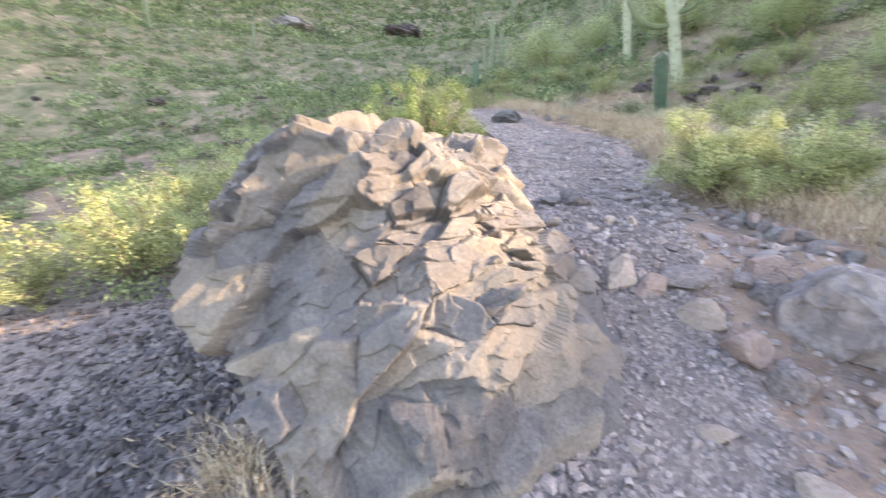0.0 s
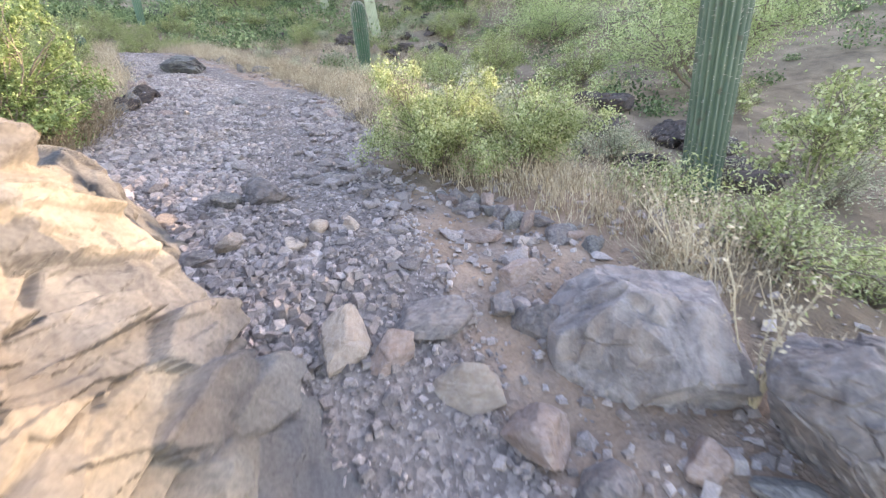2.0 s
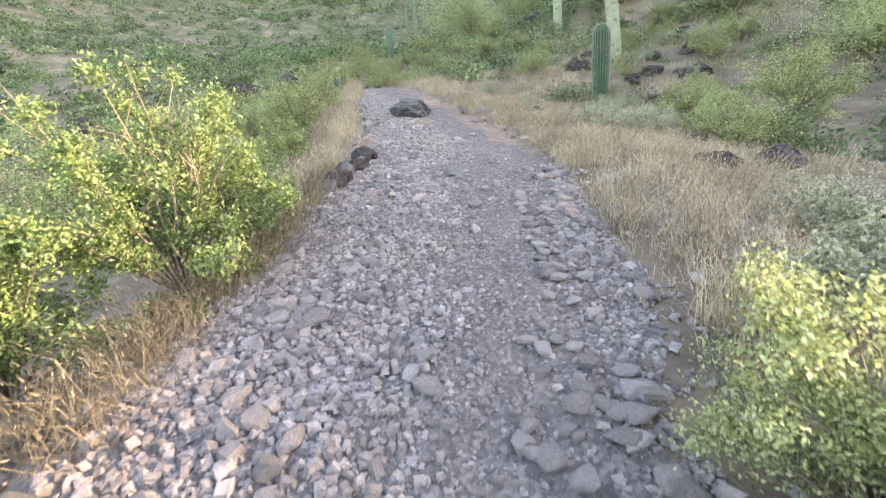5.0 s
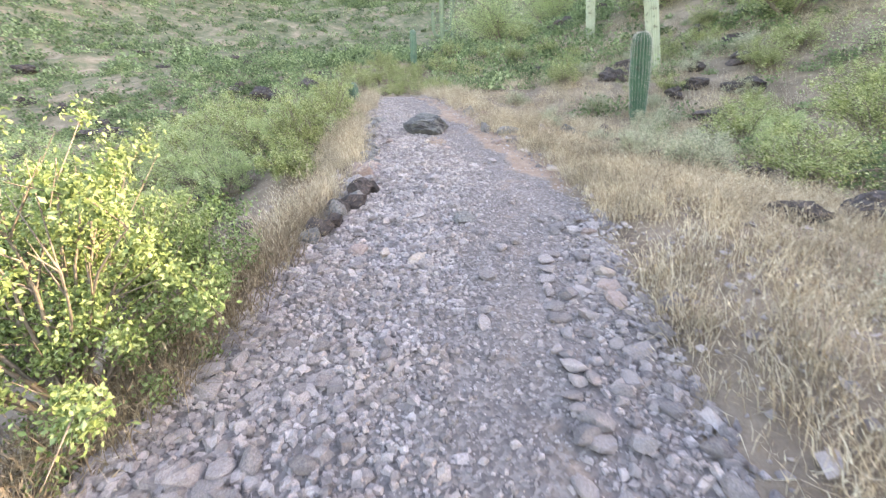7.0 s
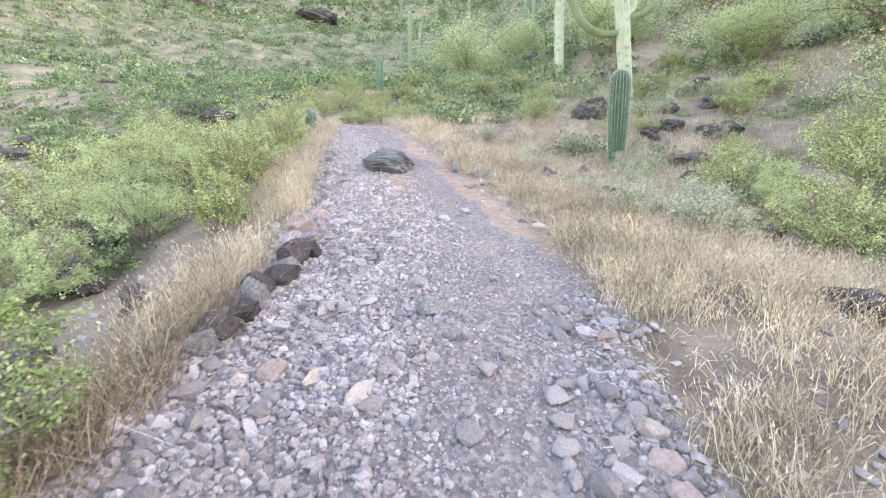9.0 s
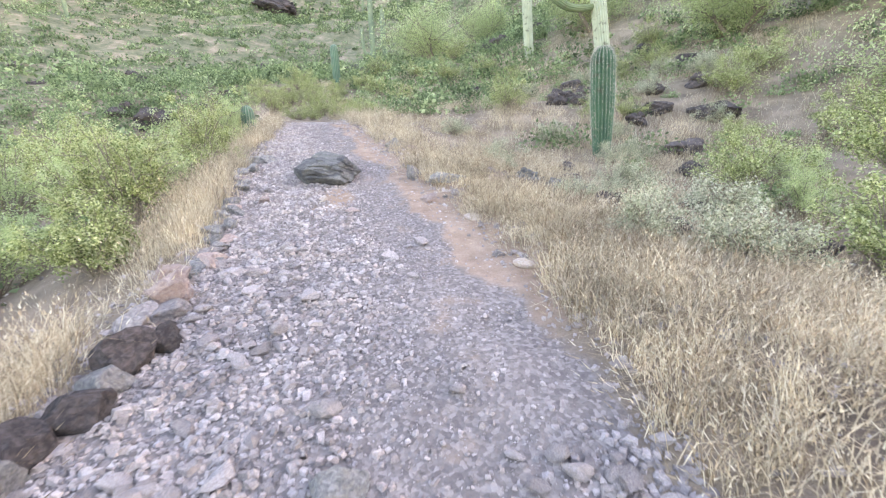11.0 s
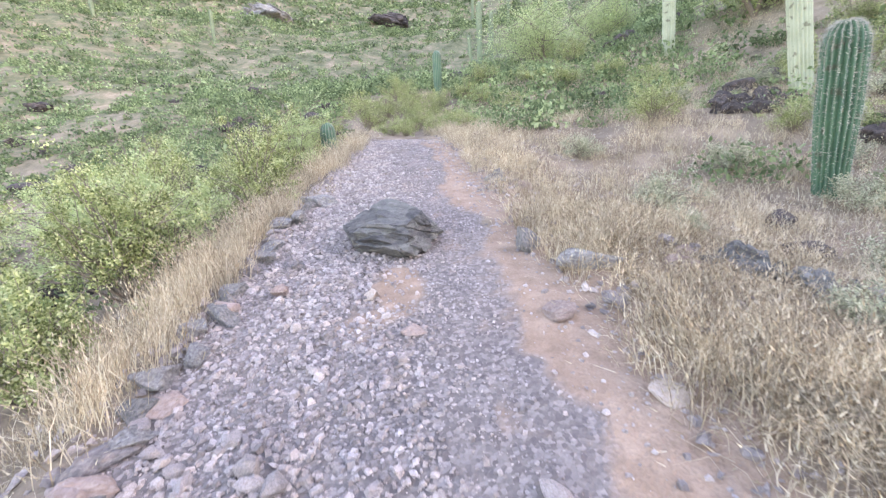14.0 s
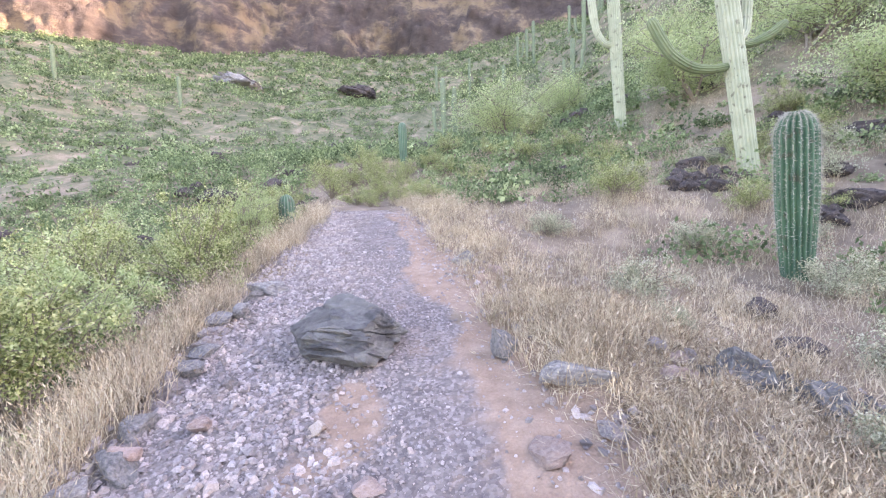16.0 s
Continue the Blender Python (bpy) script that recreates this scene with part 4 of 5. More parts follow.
spots = spots[:-70] + [p for p in spots[-70:] if not (0.5 < p[0] < 10 and 12 < p[1] < 28)]
for k, (x, y, a, c) in enumerate(spots):
    le_, re_ = interp(y, LEFT_EDGE), interp(y, RIGHT_EDGE)
    if le_ - 0.4 < x < re_ + 0.4:
        continue
    ob = tagged(new("dark_rock", lava[k % 5]), "dark brown volcanic rock half buried in the slope", "rock", "dark rocks on the slope")
    ob.matrix_world = pose(x, y, gz(x, y) + c * 0.3, 0, 0, k * 57) @ Matrix.Diagonal((a, a * 0.8, c, 1))
rock("pale_outcrop", "large grey rock outcrop on the far hillside", (-66, 106, gz(-66, 106) + 1), (6, 4, 2.6), (0, 15, 20), M_dark_rock, 181, 6, "rock outcrop", planes=14, smooth=8, block=(40, 200, 1.3), amp=0.2, groove=0.08)
rock("pale_outcrop", "dark grey rock outcrop on the far hillside", (-42, 120, gz(-42, 120) + 1), (5, 4, 2.2), (0, 10, -20), M_lava_rock, 182, 6, "rock outcrop", planes=14, smooth=8, block=(40, 200, 1.3), amp=0.2, groove=0.08)


# ---- the cliff ----
def cliff():
    """A rock wall round the head of the basin, in bays and buttresses, with ledges."""
    rng = np.random.default_rng(4)
    az = np.radians(np.linspace(-75, 50, 520))
    lev = np.linspace(0, 1, 70)
    A, L = np.meshgrid(az, lev)
    rad = 188 + 9 * (fnoise(A * 9, A * 0 + 1.0, 2) - 0.5) * 2 + 3.5 * (fnoise(A * 34, L * 4, 4) - 0.5) * 2
    rad = rad + L * 16 + 4.5 * np.floor(L * 6 + fnoise(A * 14, L * 0, 6) * 3) / 2 + 2.4 * (fnoise(A * 70, L * 22, 8) - 0.5) * 2
    # an undercut cave
    rad = rad + 9 * np.exp(-(((A + 0.285) / 0.03) ** 2 + ((L - 0.13) / 0.1) ** 2))
    x, y = rad * np.sin(A), 14 + rad * np.cos(A)
    base = height(176 * np.sin(A), 14 + 176 * np.cos(A)) - 6
    high = 95 * (0.75 + 0.5 * fnoise(A * 5, A * 0 + 3, 12)) * (1 - 0.8 * sstep(A, 0.05, 0.5))
    z = base + high * L
    pts = np.stack([x.ravel(), y.ravel(), z.ravel()], 1)
    w = len(az)
    a = (np.arange(len(lev) - 1)[:, None] * w + np.arange(w - 1)[None, :]).ravel()
    me = fast_mesh("cliff", pts, np.stack([a, a + 1, a + w + 1, a + w], 1), True)
    me.materials.append(M_cliff)
    tagged(new("cliff", me), "tall dark and tan rock cliff above the basin", "cliff", kind="structure")


cliff()


# ---- saguaros ----
def base_thing(name, label, x, y, group="", category="saguaro cactus"):
    ob = tagged(new(name), label, category, group)
    ob.location = (x, y, gz(x, y) - 0.06)
    return ob


def spines(parent, line, radii, ribs, n, seed, length=0.035):
    """Short pale spines standing out of the ribs."""
    rng = np.random.default_rng(seed)
    line, radii = np.asarray(line), np.asarray(radii)
    k = (1 + (len(line) - 3) * rng.random(n) ** 0.6).astype(int)
    f = rng.random(n)[:, None]
    c = line[k] * (1 - f) + line[np.minimum(k + 1, len(line) - 1)] * f
    r = radii[k] * (1 - f[:, 0]) + radii[np.minimum(k + 1, len(line) - 1)] * f[:, 0]
    ang = np.round(rng.uniform(0, ribs, n)) * 2 * math.pi / ribs
    # same frame as the column
    d = np.stack([-np.cos(ang), np.zeros(n), np.zeros(n)], 1) + np.stack([np.zeros(n), -np.sin(ang), np.zeros(n)], 1)
    root = c + d * r[:, None] * 0.98
    tip = root + d * length + rng.normal(scale=length * 0.6, size=(n, 3))
    side = rng.normal(size=(n, 3)) * 0.0022
    vs = np.stack([root + side, root - side, tip], 1).reshape(-1, 3)
    part("spine_cover", fast_mesh("spine_cover", vs, np.arange(3 * n).reshape(-1, 3)), M_spine, parent, "short pale spines")


def saguaro(label, x, y, h, r, mat, ribs=16, top=(0, 0), arms=(), group="", crest=0.4, depth=0.2, per=6, spiny=0, foot=0.8):
    ob = base_thing("saguaro", label, x, y, group)
    line = spread_line((0, 0, 0), (top[0], top[1], h), 22, (0, 0, 0), min(0.3, 1.6 * r / h))
    rad = rounded(line, r, 0.35, foot)
    column("stem", line, rad, ribs, mat, ob, depth, crest, per)
    if spiny:
        spines(ob, line, rad, ribs, spiny, int(h * 100))
    for pts_, ar, am in arms:
        p = np.array(pts_, float)
        t = np.linspace(0, 1, len(p))
        u = np.concatenate([np.linspace(0, 0.88, 22), 1 - 0.12 * (1 - np.linspace(0, 1, 8)[1:]) ** 1.6])
        sm = np.stack([np.interp(u, t, p[:, k]) for k in range(3)], 1)
        for _ in range(3):
            sm[1:-1] = (sm[:-2] + 2 * sm[1:-1] + sm[2:]) / 4
        column("arm", sm, rounded(sm, ar, 0.3, 0.7), 12, am, ob, depth, crest, per, "upcurved arm")
    return ob


saguaro("young green saguaro, club-shaped, with white spined ribs", 3.95, 19.3, 2.25, 0.245, M_sag_green, 20, (-0.06, 0.0), crest=0.27, per=8, spiny=7000, foot=0.72, depth=0.24)
saguaro("tall pale weathered saguaro with two green arms", 5.5, 23.9, 6.6, 0.235, M_sag_pale, 18, (-0.85, 0.1),
        [([(-0.5, 0, 2.42), (-0.85, -0.1, 2.35), (-1.3, -0.15, 2.4), (-1.75, -0.15, 2.75), (-2.0, -0.15, 3.2), (-2.2, -0.15, 3.6)], 0.13, M_sag_arm),
         ([(-0.3, 0, 2.85), (0.05, 0.05, 2.9), (0.4, 0.05, 3.05), (0.7, 0, 3.3)], 0.1, M_sag_arm),
         ([(-0.25, 0.2, 3.0), (0.05, 0.45, 3.3), (0.1, 0.5, 3.9), (0.1, 0.5, 4.3)], 0.13, M_sag_pale)], foot=0.92, per=6)
saguaro("tall grey saguaro, bare below, with an upcurved arm", 4.5, 32.2, 8.5, 0.25, M_sag_pale, 18, (-0.45, 0.1),
        [([(-0.35, 0, 3.7), (-0.7, -0.1, 3.8), (-1.0, -0.1, 4.3), (-1.15, -0.1, 5.2), (-1.25, -0.1, 6.8)], 0.17, M_sag_pale)], foot=0.9)
saguaro("thick old saguaro with deep green ribs beside the trail", 5.05, 6.87, 5.0, 0.235, M_sag_hazy, 20, (0.1, 0.0), crest=0.45, per=8, foot=0.8, depth=0.17, spiny=4000)
for x, y, h, r, arms in [(-7.6, 58, 8.6, 0.28, 2), (-6.7, 60, 7.6, 0.24, 0), (-5.0, 32.1, 2.01, 0.2, 0), (9, 75, 7, 0.3, 2), (-2, 80, 7, 0.28, 0), (3, 95, 8, 0.3, 0), (14, 90, 7, 0.3, 1), (-10, 105, 8, 0.3, 0), (6, 62, 6.0, 0.25, 2), (-54, 75, 5, 0.3, 0), (-72, 70, 5.5, 0.3, 0), (22, 80, 7, 0.3, 1), (-20, 120, 8, 0.35, 0), (30, 110, 8, 0.35, 1), (12, 120, 9, 0.35, 0), (0, 130, 9, 0.35, 1), (20, 60, 6.5, 0.3, 2), (-4.6, 21.2, 0.95, 0.17, 0), (2.0, 110, 8, 0.33, 0), (16, 105, 8, 0.33, 2)]:
    al = []
    if arms > 0:
        al.append(([(r * 0.7, 0, h * 0.42), (r * 3, 0, h * 0.43), (r * 3.8, 0, h * 0.52), (r * 4, 0, h * 0.8)], r * 0.7, M_sag_far))
    if arms > 1:
        al.append(([(-r * 0.7, 0, h * 0.36), (-r * 3, 0, h * 0.38), (-r * 3.6, 0, h * 0.46), (-r * 3.8, 0, h * 0.66)], r * 0.7, M_sag_far))
    saguaro("distant green saguaro on the slope" if h > 2 else "small saguaro among green shrubs", x, y, h, r, M_sag_far if h > 2.3 else M_sag_green, 14, (0, 0), al, "saguaros on the slope", per=3)


# ---- shrubs ----
shrub("brittlebush", "sunlit yellow-green brittlebush at the trail's edge", 2.0, 6.85, 1.15, 1.1, 0.72, M_bush_pale, 301, 30000, 0.0115, 32, low=0.1, spread=0.05)
shrub("brittlebush", "sunlit yellow-green brittlebush spilling onto the bank", 2.62, 6.5, 1.25, 1.1, 0.72, M_bush_pale, 302, 30000, 0.0115, 32, low=0.1, spread=0.05)
shrub("brittlebush", "pale yellow-green brittlebush on the bank", 2.6, 7.85, 1.2, 1.1, 0.62, M_bush_grey, 306, 6500, 0.02, 30, low=0.1, spread=0.05)
shrub("brittlebush", "bright yellow-green shrub with a tall shoot beside the trail", -1.42, 8.35, 1.8, 1.7, 1.3, M_bush_yellow, 303, 32000, 0.017, 40, low=0.1, spread=0.055)
shrub("brittlebush", "bright yellow-green shrub with bare grey twigs below", -1.68, 9.3, 1.3, 1.3, 0.95, M_bush_yellow, 304, 18000, 0.016, 32, low=0.15, spread=0.055)
shrub("brittlebush", "yellow-green shrub below the trail's edge", -2.15, 7.6, 1.7, 1.5, 1.05, M_bush_yellow, 305, 22000, 0.018, 32, low=0.1, spread=0.055)
for k, (x, y, w, h) in enumerate([(-3.6, 15.35, 1.5, 1.25), (-4.2, 16.4, 1.9, 1.05), (-4.0, 17.8, 1.5, 1.3), (-4.75, 18.9, 1.7, 1.0), (-4.9, 20.4, 1.6, 1.25), (-5.7, 21.8, 1.8, 0.95), (-6.3, 23.6, 2.0, 1.2), (-5.0, 14.6, 2.0, 1.1), (-5.6, 16.9, 2.2, 1.2), (-3.3, 14.2, 1.2, 0.75), (-5.2, 12.9, 1.8, 1.1)]):
    shrub("creosote_bush", "dense green shrub with fine pale-tipped leaves beside the trail", x, y, w, w, h, M_verde if k % 3 == 1 else M_bush_green, 320 + k, 12000, 0.02, 28, "green shrubs along the trail", low=0.12, spread=0.055)


def variant(kind, seed, w, h, mat, count, leaf, stems, **kw):
    bw, bl = shrub_meshes(seed, w, w, h, stems, count, leaf, **kw)
    ob = new(kind)
    part("wood", bw, M_twig, ob)
    part("foliage", bl, mat, ob)
    return ob


def plant(kind, label, group, variants, spots_, category="shrub"):
    """Copies of a few grown shapes, turned and set on the ground."""
    for k, (x, y, s) in enumerate(spots_):
        src = variants[k % len(variants)]
        m4 = pose(x, y, gz(x, y) - 0.03, 0, 0, (k * 77) % 360)
        if k < len(variants):
            ob = src
            ob.matrix_world = m4
        else:
            ob = copy_thing(src, m4)
        ob.scale = (s, s, s * (0.9 + 0.05 * (k % 4)))
        tagged(ob, label, category, group)


plant("green_shrub", "loose green desert shrub on the slope", "green shrubs on the slope", [variant("green_shrub", 350 + k, 1.7, 0.95, M_bush_green, 9000, 0.02, 30, low=0.12) for k in range(3)],
      [(4.95, 13.8, 1.05), (5.9, 14.6, 0.7), (2.3, 22.4, 0.85), (4.45, 21.6, 0.55), (-2.3, 25.0, 0.6), (-3.4, 25.6, 0.6), (-4.2, 25.2, 0.5), (-4.9, 25.9, 0.6), (-4.3, 27.0, 0.8), (-1.2, 27.5, 0.7), (0.5, 30.5, 0.9), (-6.5, 27.5, 1.0), (-7.5, 25.2, 1.0), (2.2, 31.5, 0.9), (1.0, 36, 1.1), (7.2, 16.0, 1.2), (7.9, 12.0, 0.7), (5.2, 16.3, 0.9), (8.6, 7.4, 1.1), (9.0, 5.0, 1.2), (8.8, 9.6, 0.8), (-5.5, 11.0, 1.2), (-6.5, 13.0, 1.3), (-4.9, 9.0, 1.0), (-6.6, 6.0, 1.0), (-5.5, 6.6, 1.3), (-6.8, 9.2, 1.3), (-3.3, 6.8, 0.8), (-7.8, 12.2, 1.4), (-8, 16, 1.5), (-7.4, 19.4, 1.4), (-9, 20, 1.5), (8.6, 18.5, 1.1), (7.8, 21.5, 1.0), (6.6, 26.5, 0.9), (-2.9, 26.2, 0.55), (8.9, 14.2, 1.3), (5.9, 24.8, 0.7), (7.6, 25.6, 0.9), (5.2, 21.2, 0.5), (9.2, 22.4, 1.1), (6.7, 19.2, 0.6), (3.2, 28.0, 0.8), (8.6, 28.5, 1.0), (-4.5, 30.2, 0.8), (-5.9, 30.5, 0.9), (-3.5, 31.2, 0.8), (-5.2, 28.8, 0.8), (-6.4, 29.2, 0.9), (-2.6, 29.5, 0.7), (-3.0, 33.2, 0.9), (-7.0, 32.2, 1.0), (-1.0, 32.0, 0.8), (-4.2, 28.4, 0.7), (-8.2, 30.6, 1.0)])
plant("bright_shrub", "airy bright green shrub on the valley slope", "bright green shrubs in the valley", [variant("bright_shrub", 380 + k, 1.9, 1.1, M_verde, 9000, 0.021, 28, low=0.1) for k in range(2)],
      [(-6.5, 15.5, 1.1), (-8.2, 18, 1.3), (-7.2, 20.8, 1.1), (-9.5, 15, 1.4), (-5.4, 11.8, 0.9), (-10.5, 22, 1.5), (-7.2, 7.4, 0.9), (-6.2, 7.8, 1.1), (-7.8, 10.4, 1.2), (-9.0, 25.5, 1.4), (-3.6, 10.6, 0.5), (5.3, 15.4, 0.6), (6.0, 16.6, 0.8)])
plant("grey_shrub", "small grey-green shrub with whitish leaves", "grey shrubs in the grass", [variant("grey_shrub", 360 + k, 0.9, 0.5, M_bush_grey, 4200, 0.017, 26, low=0.05, clumps=60) for k in range(3)],
      [(4.0, 18.7, 0.9), (4.5, 18.9, 1.0), (2.3, 15.35, 0.6), (2.65, 15.25, 0.6), (1.6, 18.0, 0.9), (3.0, 20.2, 1.0), (0.8, 20.6, 0.8), (3.4, 16.9, 0.8), (4.2, 8.4, 1.1), (4.0, 15.1, 1.1), (3.7, 16.8, 0.9), (3.2, 13.3, 0.9), (4.2, 7.3, 0.9), (5.9, 7.6, 1.0), (6.6, 6.4, 1.1), (5.4, 8.6, 1.0), (1.6, 16.8, 0.5), (3.6, 9.6, 1.1), (4.6, 20.4, 0.8), (2.55, 13.7, 0.8), (3.0, 14.5, 0.9), (3.5, 13.3, 0.8), (6.3, 22.6, 1.0), (7.2, 24.0, 1.0), (5.2, 25.6, 1.1), (6.9, 20.3, 0.9), (3.3, 25.0, 1.0), (8.0, 23.0, 1.2)])
for k, (x, y, w, h) in enumerate([(3.5, 5.0, 1.3, 0.5), (4.25, 4.9, 1.3, 0.55), (3.4, 5.9, 1.0, 0.45)]):
    shrub("dry_shrub", "pale straw-green dry shrub behind the grey boulders", x, y, w, w, h * 0.8, M_bush_pale, 390 + k, 4500, 0.011, 40, "dry shrubs by the boulders", low=0.05, long=3.0)
shrub("flowering_shrub", "tall thin shrub with pale yellow leaf tips beside the thick saguaro", 5.6, 6.15, 1.0, 0.9, 1.35, M_bush_pale, 371, 2600, 0.03, 16, low=0.5, spread=0.05)


def palo_verde(label, x, y, w, h, seed, group="palo verde trees", count=9000, leaf=0.09):
    """A small many-stemmed tree: forking green limbs and a loose airy crown."""
    rng = np.random.default_rng(seed)
    ob = tagged(new("palo_verde"), label, "tree", group)
    ob.location = (x, y, gz(x, y) - 0.05)
    wood, ends = [], []
    for _ in range(6):
        a = rng.uniform(0, 6.28)
        tip = np.array([math.cos(a) * w * 0.22, math.sin(a) * w * 0.22, h * rng.uniform(0.4, 0.6)])
        t = np.linspace(0, 1, 7)[:, None]
        ln = tip * t + np.cumsum(rng.normal(scale=0.03 * h, size=(7, 3)), 0) * t
        wood.append(tube(ln, np.linspace(0.07, 0.035, 7) * h / 3, 6))
        for _ in range(7):
            s = ln[rng.integers(3, 7)]
            d = np.array([rng.normal() * w * 0.2, rng.normal() * w * 0.2, h * rng.uniform(0.1, 0.5)])
            l2 = s + d * t + np.cumsum(rng.normal(scale=0.02 * h, size=(7, 3)), 0) * t
            wood.append(tube(l2, np.linspace(0.03, 0.008, 7) * h / 3, 4))
            ends.append(l2[2:])
            for _ in range(3):
                s3 = l2[rng.integers(2, 7)]
                l3 = s3 + rng.normal(size=3) * np.array([w * 0.1, w * 0.1, h * 0.1]) * t[:5] / t[4]
                wood.append(tube(l3, np.linspace(0.012, 0.004, 5) * h / 3, 3))
                ends.append(l3[1:])
    nodes = np.concatenate(ends)
    c = nodes[rng.integers(0, len(nodes), count)] + rng.normal(scale=w * 0.045, size=(count, 3))
    c[:, 2] = np.maximum(c[:, 2], 0.1)
    wv, wf = joined(wood)
    part("trunk", fast_mesh("trunk", wv, wf, True), M_twig, ob)
    lv, lf = leaves(c, leaf, rng, 2.2)
    part("crown", fast_mesh("crown", lv, lf), M_verde, ob)
    return ob


trees = [palo_verde("airy bright green palo verde tree on the slope", -0.4, 40, 7.0, 2.9, 401, count=16000, leaf=0.05), palo_verde("airy bright green palo verde tree on the slope", 7.6, 33, 6.4, 3.0, 402, count=16000, leaf=0.05), palo_verde("broad green palo verde tree with dark limbs", 12.3, 34, 8.0, 3.6, 403, count=16000, leaf=0.05)]
for k, (x, y, s) in enumerate([(16, 40, 1.1), (10.5, 26, 0.75), (13.5, 23, 0.85), (11, 19, 0.7), (3, 47, 1.0), (9, 44, 1.0), (18, 30, 1.0), (14, 15, 0.8), (10.5, 11.5, 0.65), (22, 46, 1.2)]):
    ob = copy_thing(trees[k % 3], pose(x, y, gz(x, y) - 0.05, 0, 0, k * 70))
    ob.scale = (s, s, s)


# ---- stuff: far shrubs, dry grass, gravel ----
def far_shrubs(name, label, n, rmin, rmax, per, size, leaf, seed, a0=-1.25, a1=1.15):
    rng = np.random.default_rng(seed)
    r = np.sqrt(rng.uniform(rmin ** 2, rmax ** 2, n))
    a = rng.uniform(a0, a1, n)
    x, y = r * np.sin(a), 12 + r * np.cos(a)
    le_, re_ = interp(y, LEFT_EDGE), interp(y, RIGHT_EDGE)
    ok = ~((x > le_ - 1.5) & (x < re_ + 1.2) & (y < 33))
    ok &= ~((x > re_) & (x < re_ + 4.6) & (y < 19.6) & (y > 3))
    ok &= ~((x > re_) & (x < re_ + 4.0) & (y < 25) & (rng.random(n) < 0.6))
    ok &= ~((x > 4) & (x < 16) & (y < 14) & (rng.random(n) < 0.65))
    ok &= ~((x > 36) & (y < 48))
    ok &= fnoise(x * 0.09, y * 0.09, 31) > 0.12 + 0.2 * rng.random(n)
    x, y = x[ok], y[ok]
    s = size * rng.uniform(0.45, 1.25, len(x)) * (0.7 + 0.8 * rng.random(len(x)) ** 2)
    z = height(x, y)
    d = rng.normal(size=(len(x), per, 3))
    d /= np.linalg.norm(d, axis=2)[:, :, None]
    d *= (rng.random((len(x), per)) ** 0.45)[:, :, None]
    d[:, :, 2] = np.abs(d[:, :, 2]) * 0.85
    c = np.stack([x, y, z], 1)[:, None, :] + d * s[:, None, None] * np.array([0.62, 0.62, 0.6]) * rng.uniform(0.75, 1.2, (len(x), per, 1))
    sz = np.repeat(leaf * np.sqrt(s / size), per)
    v, f = leaves(c.reshape(-1, 3), sz, rng, 1.7)
    me = fast_mesh(name, v, f)
    tone = me.attributes.new("tone", "FLOAT", "POINT")
    shade = rng.random(len(x))
    tone.data.foreach_set("value", np.repeat(shade, per * 4).astype(np.float32))
    me.materials.append(M_hill_leaf)
    tagged(new(name, me), label, "shrubs", kind="stuff")


far_shrubs("slope_shrubs", "green desert shrubs covering the near slopes", 700, 5, 20, 200, 0.95, 0.05, 500, -2.5, 2.3)
far_shrubs("slope_shrubs", "green desert shrubs on the slopes around the trail", 2900, 18, 45, 62, 1.2, 0.11, 501, -2.3, 2.0)
far_shrubs("slope_shrubs", "dense green desert shrubs beyond the end of the trail", 950, 11, 32, 100, 1.15, 0.075, 504, -0.95, 0.25)
far_shrubs("hillside_shrubs", "green desert shrubs dotted over the hillside", 5400, 40, 110, 48, 2.0, 0.19, 502, -1.5, 1.7)
far_shrubs("hillside_shrubs", "green desert shrubs dotted over the far hillside", 8000, 100, 190, 22, 2.7, 0.4, 503)


def grass(name, label, x, y, tall, seed, flop=0.32, mat=None):
    """Dry stems: bent three-sided blades with a small seed head."""
    rng = np.random.default_rng(seed)
    n = len(x)
    z = height(x, y) - 0.01
    base = np.stack([x, y, z], 1)
    lean = rng.normal(scale=flop, size=(n, 2))
    h = tall * rng.uniform(0.4, 1.25, n)
    mid = base + np.stack([lean[:, 0] * h * 0.4, lean[:, 1] * h * 0.4, h * 0.55], 1)
    tip = base + np.stack([lean[:, 0] * h * 1.5, lean[:, 1] * h * 1.5, h * (1 - 0.5 * np.minimum((lean ** 2).sum(1), 1.7))], 1)
    a = rng.uniform(0, 6.28, n)
    side = np.stack([np.cos(a), np.sin(a), np.zeros(n)], 1) * (0.0015 + 0.0016 * rng.random(n))[:, None]
    head = tip + np.stack([lean[:, 0] * 0.05, lean[:, 1] * 0.05, 0.035 + 0 * h], 1)
    v = np.stack([base - side, base + side, mid + side, mid - side, tip, tip - side * 2.0, tip + side * 2.0, head], 1).reshape(-1, 3)
    k = np.arange(n) * 8
    f = np.concatenate([np.stack(q, 1) for q in ((k, k + 1, k + 2), (k, k + 2, k + 3), (k + 3, k + 2, k + 4), (k + 5, k + 6, k + 7))])
    me = fast_mesh(name, v, f)
    me.materials.append(mat or M_grass)
    tagged(new(name, me), label, "grass", kind="stuff")


def tufts(n_tufts, per, places, seed, sig=0.06):
    rng = np.random.default_rng(seed)
    x0, y0 = places(rng, n_tufts)
    k = np.repeat(np.arange(len(x0)), per)
    return x0[k] + rng.normal(scale=sig, size=len(k)), y0[k] + rng.normal(scale=sig, size=len(k)), rng.uniform(0.5, 1.35, len(x0))[k]


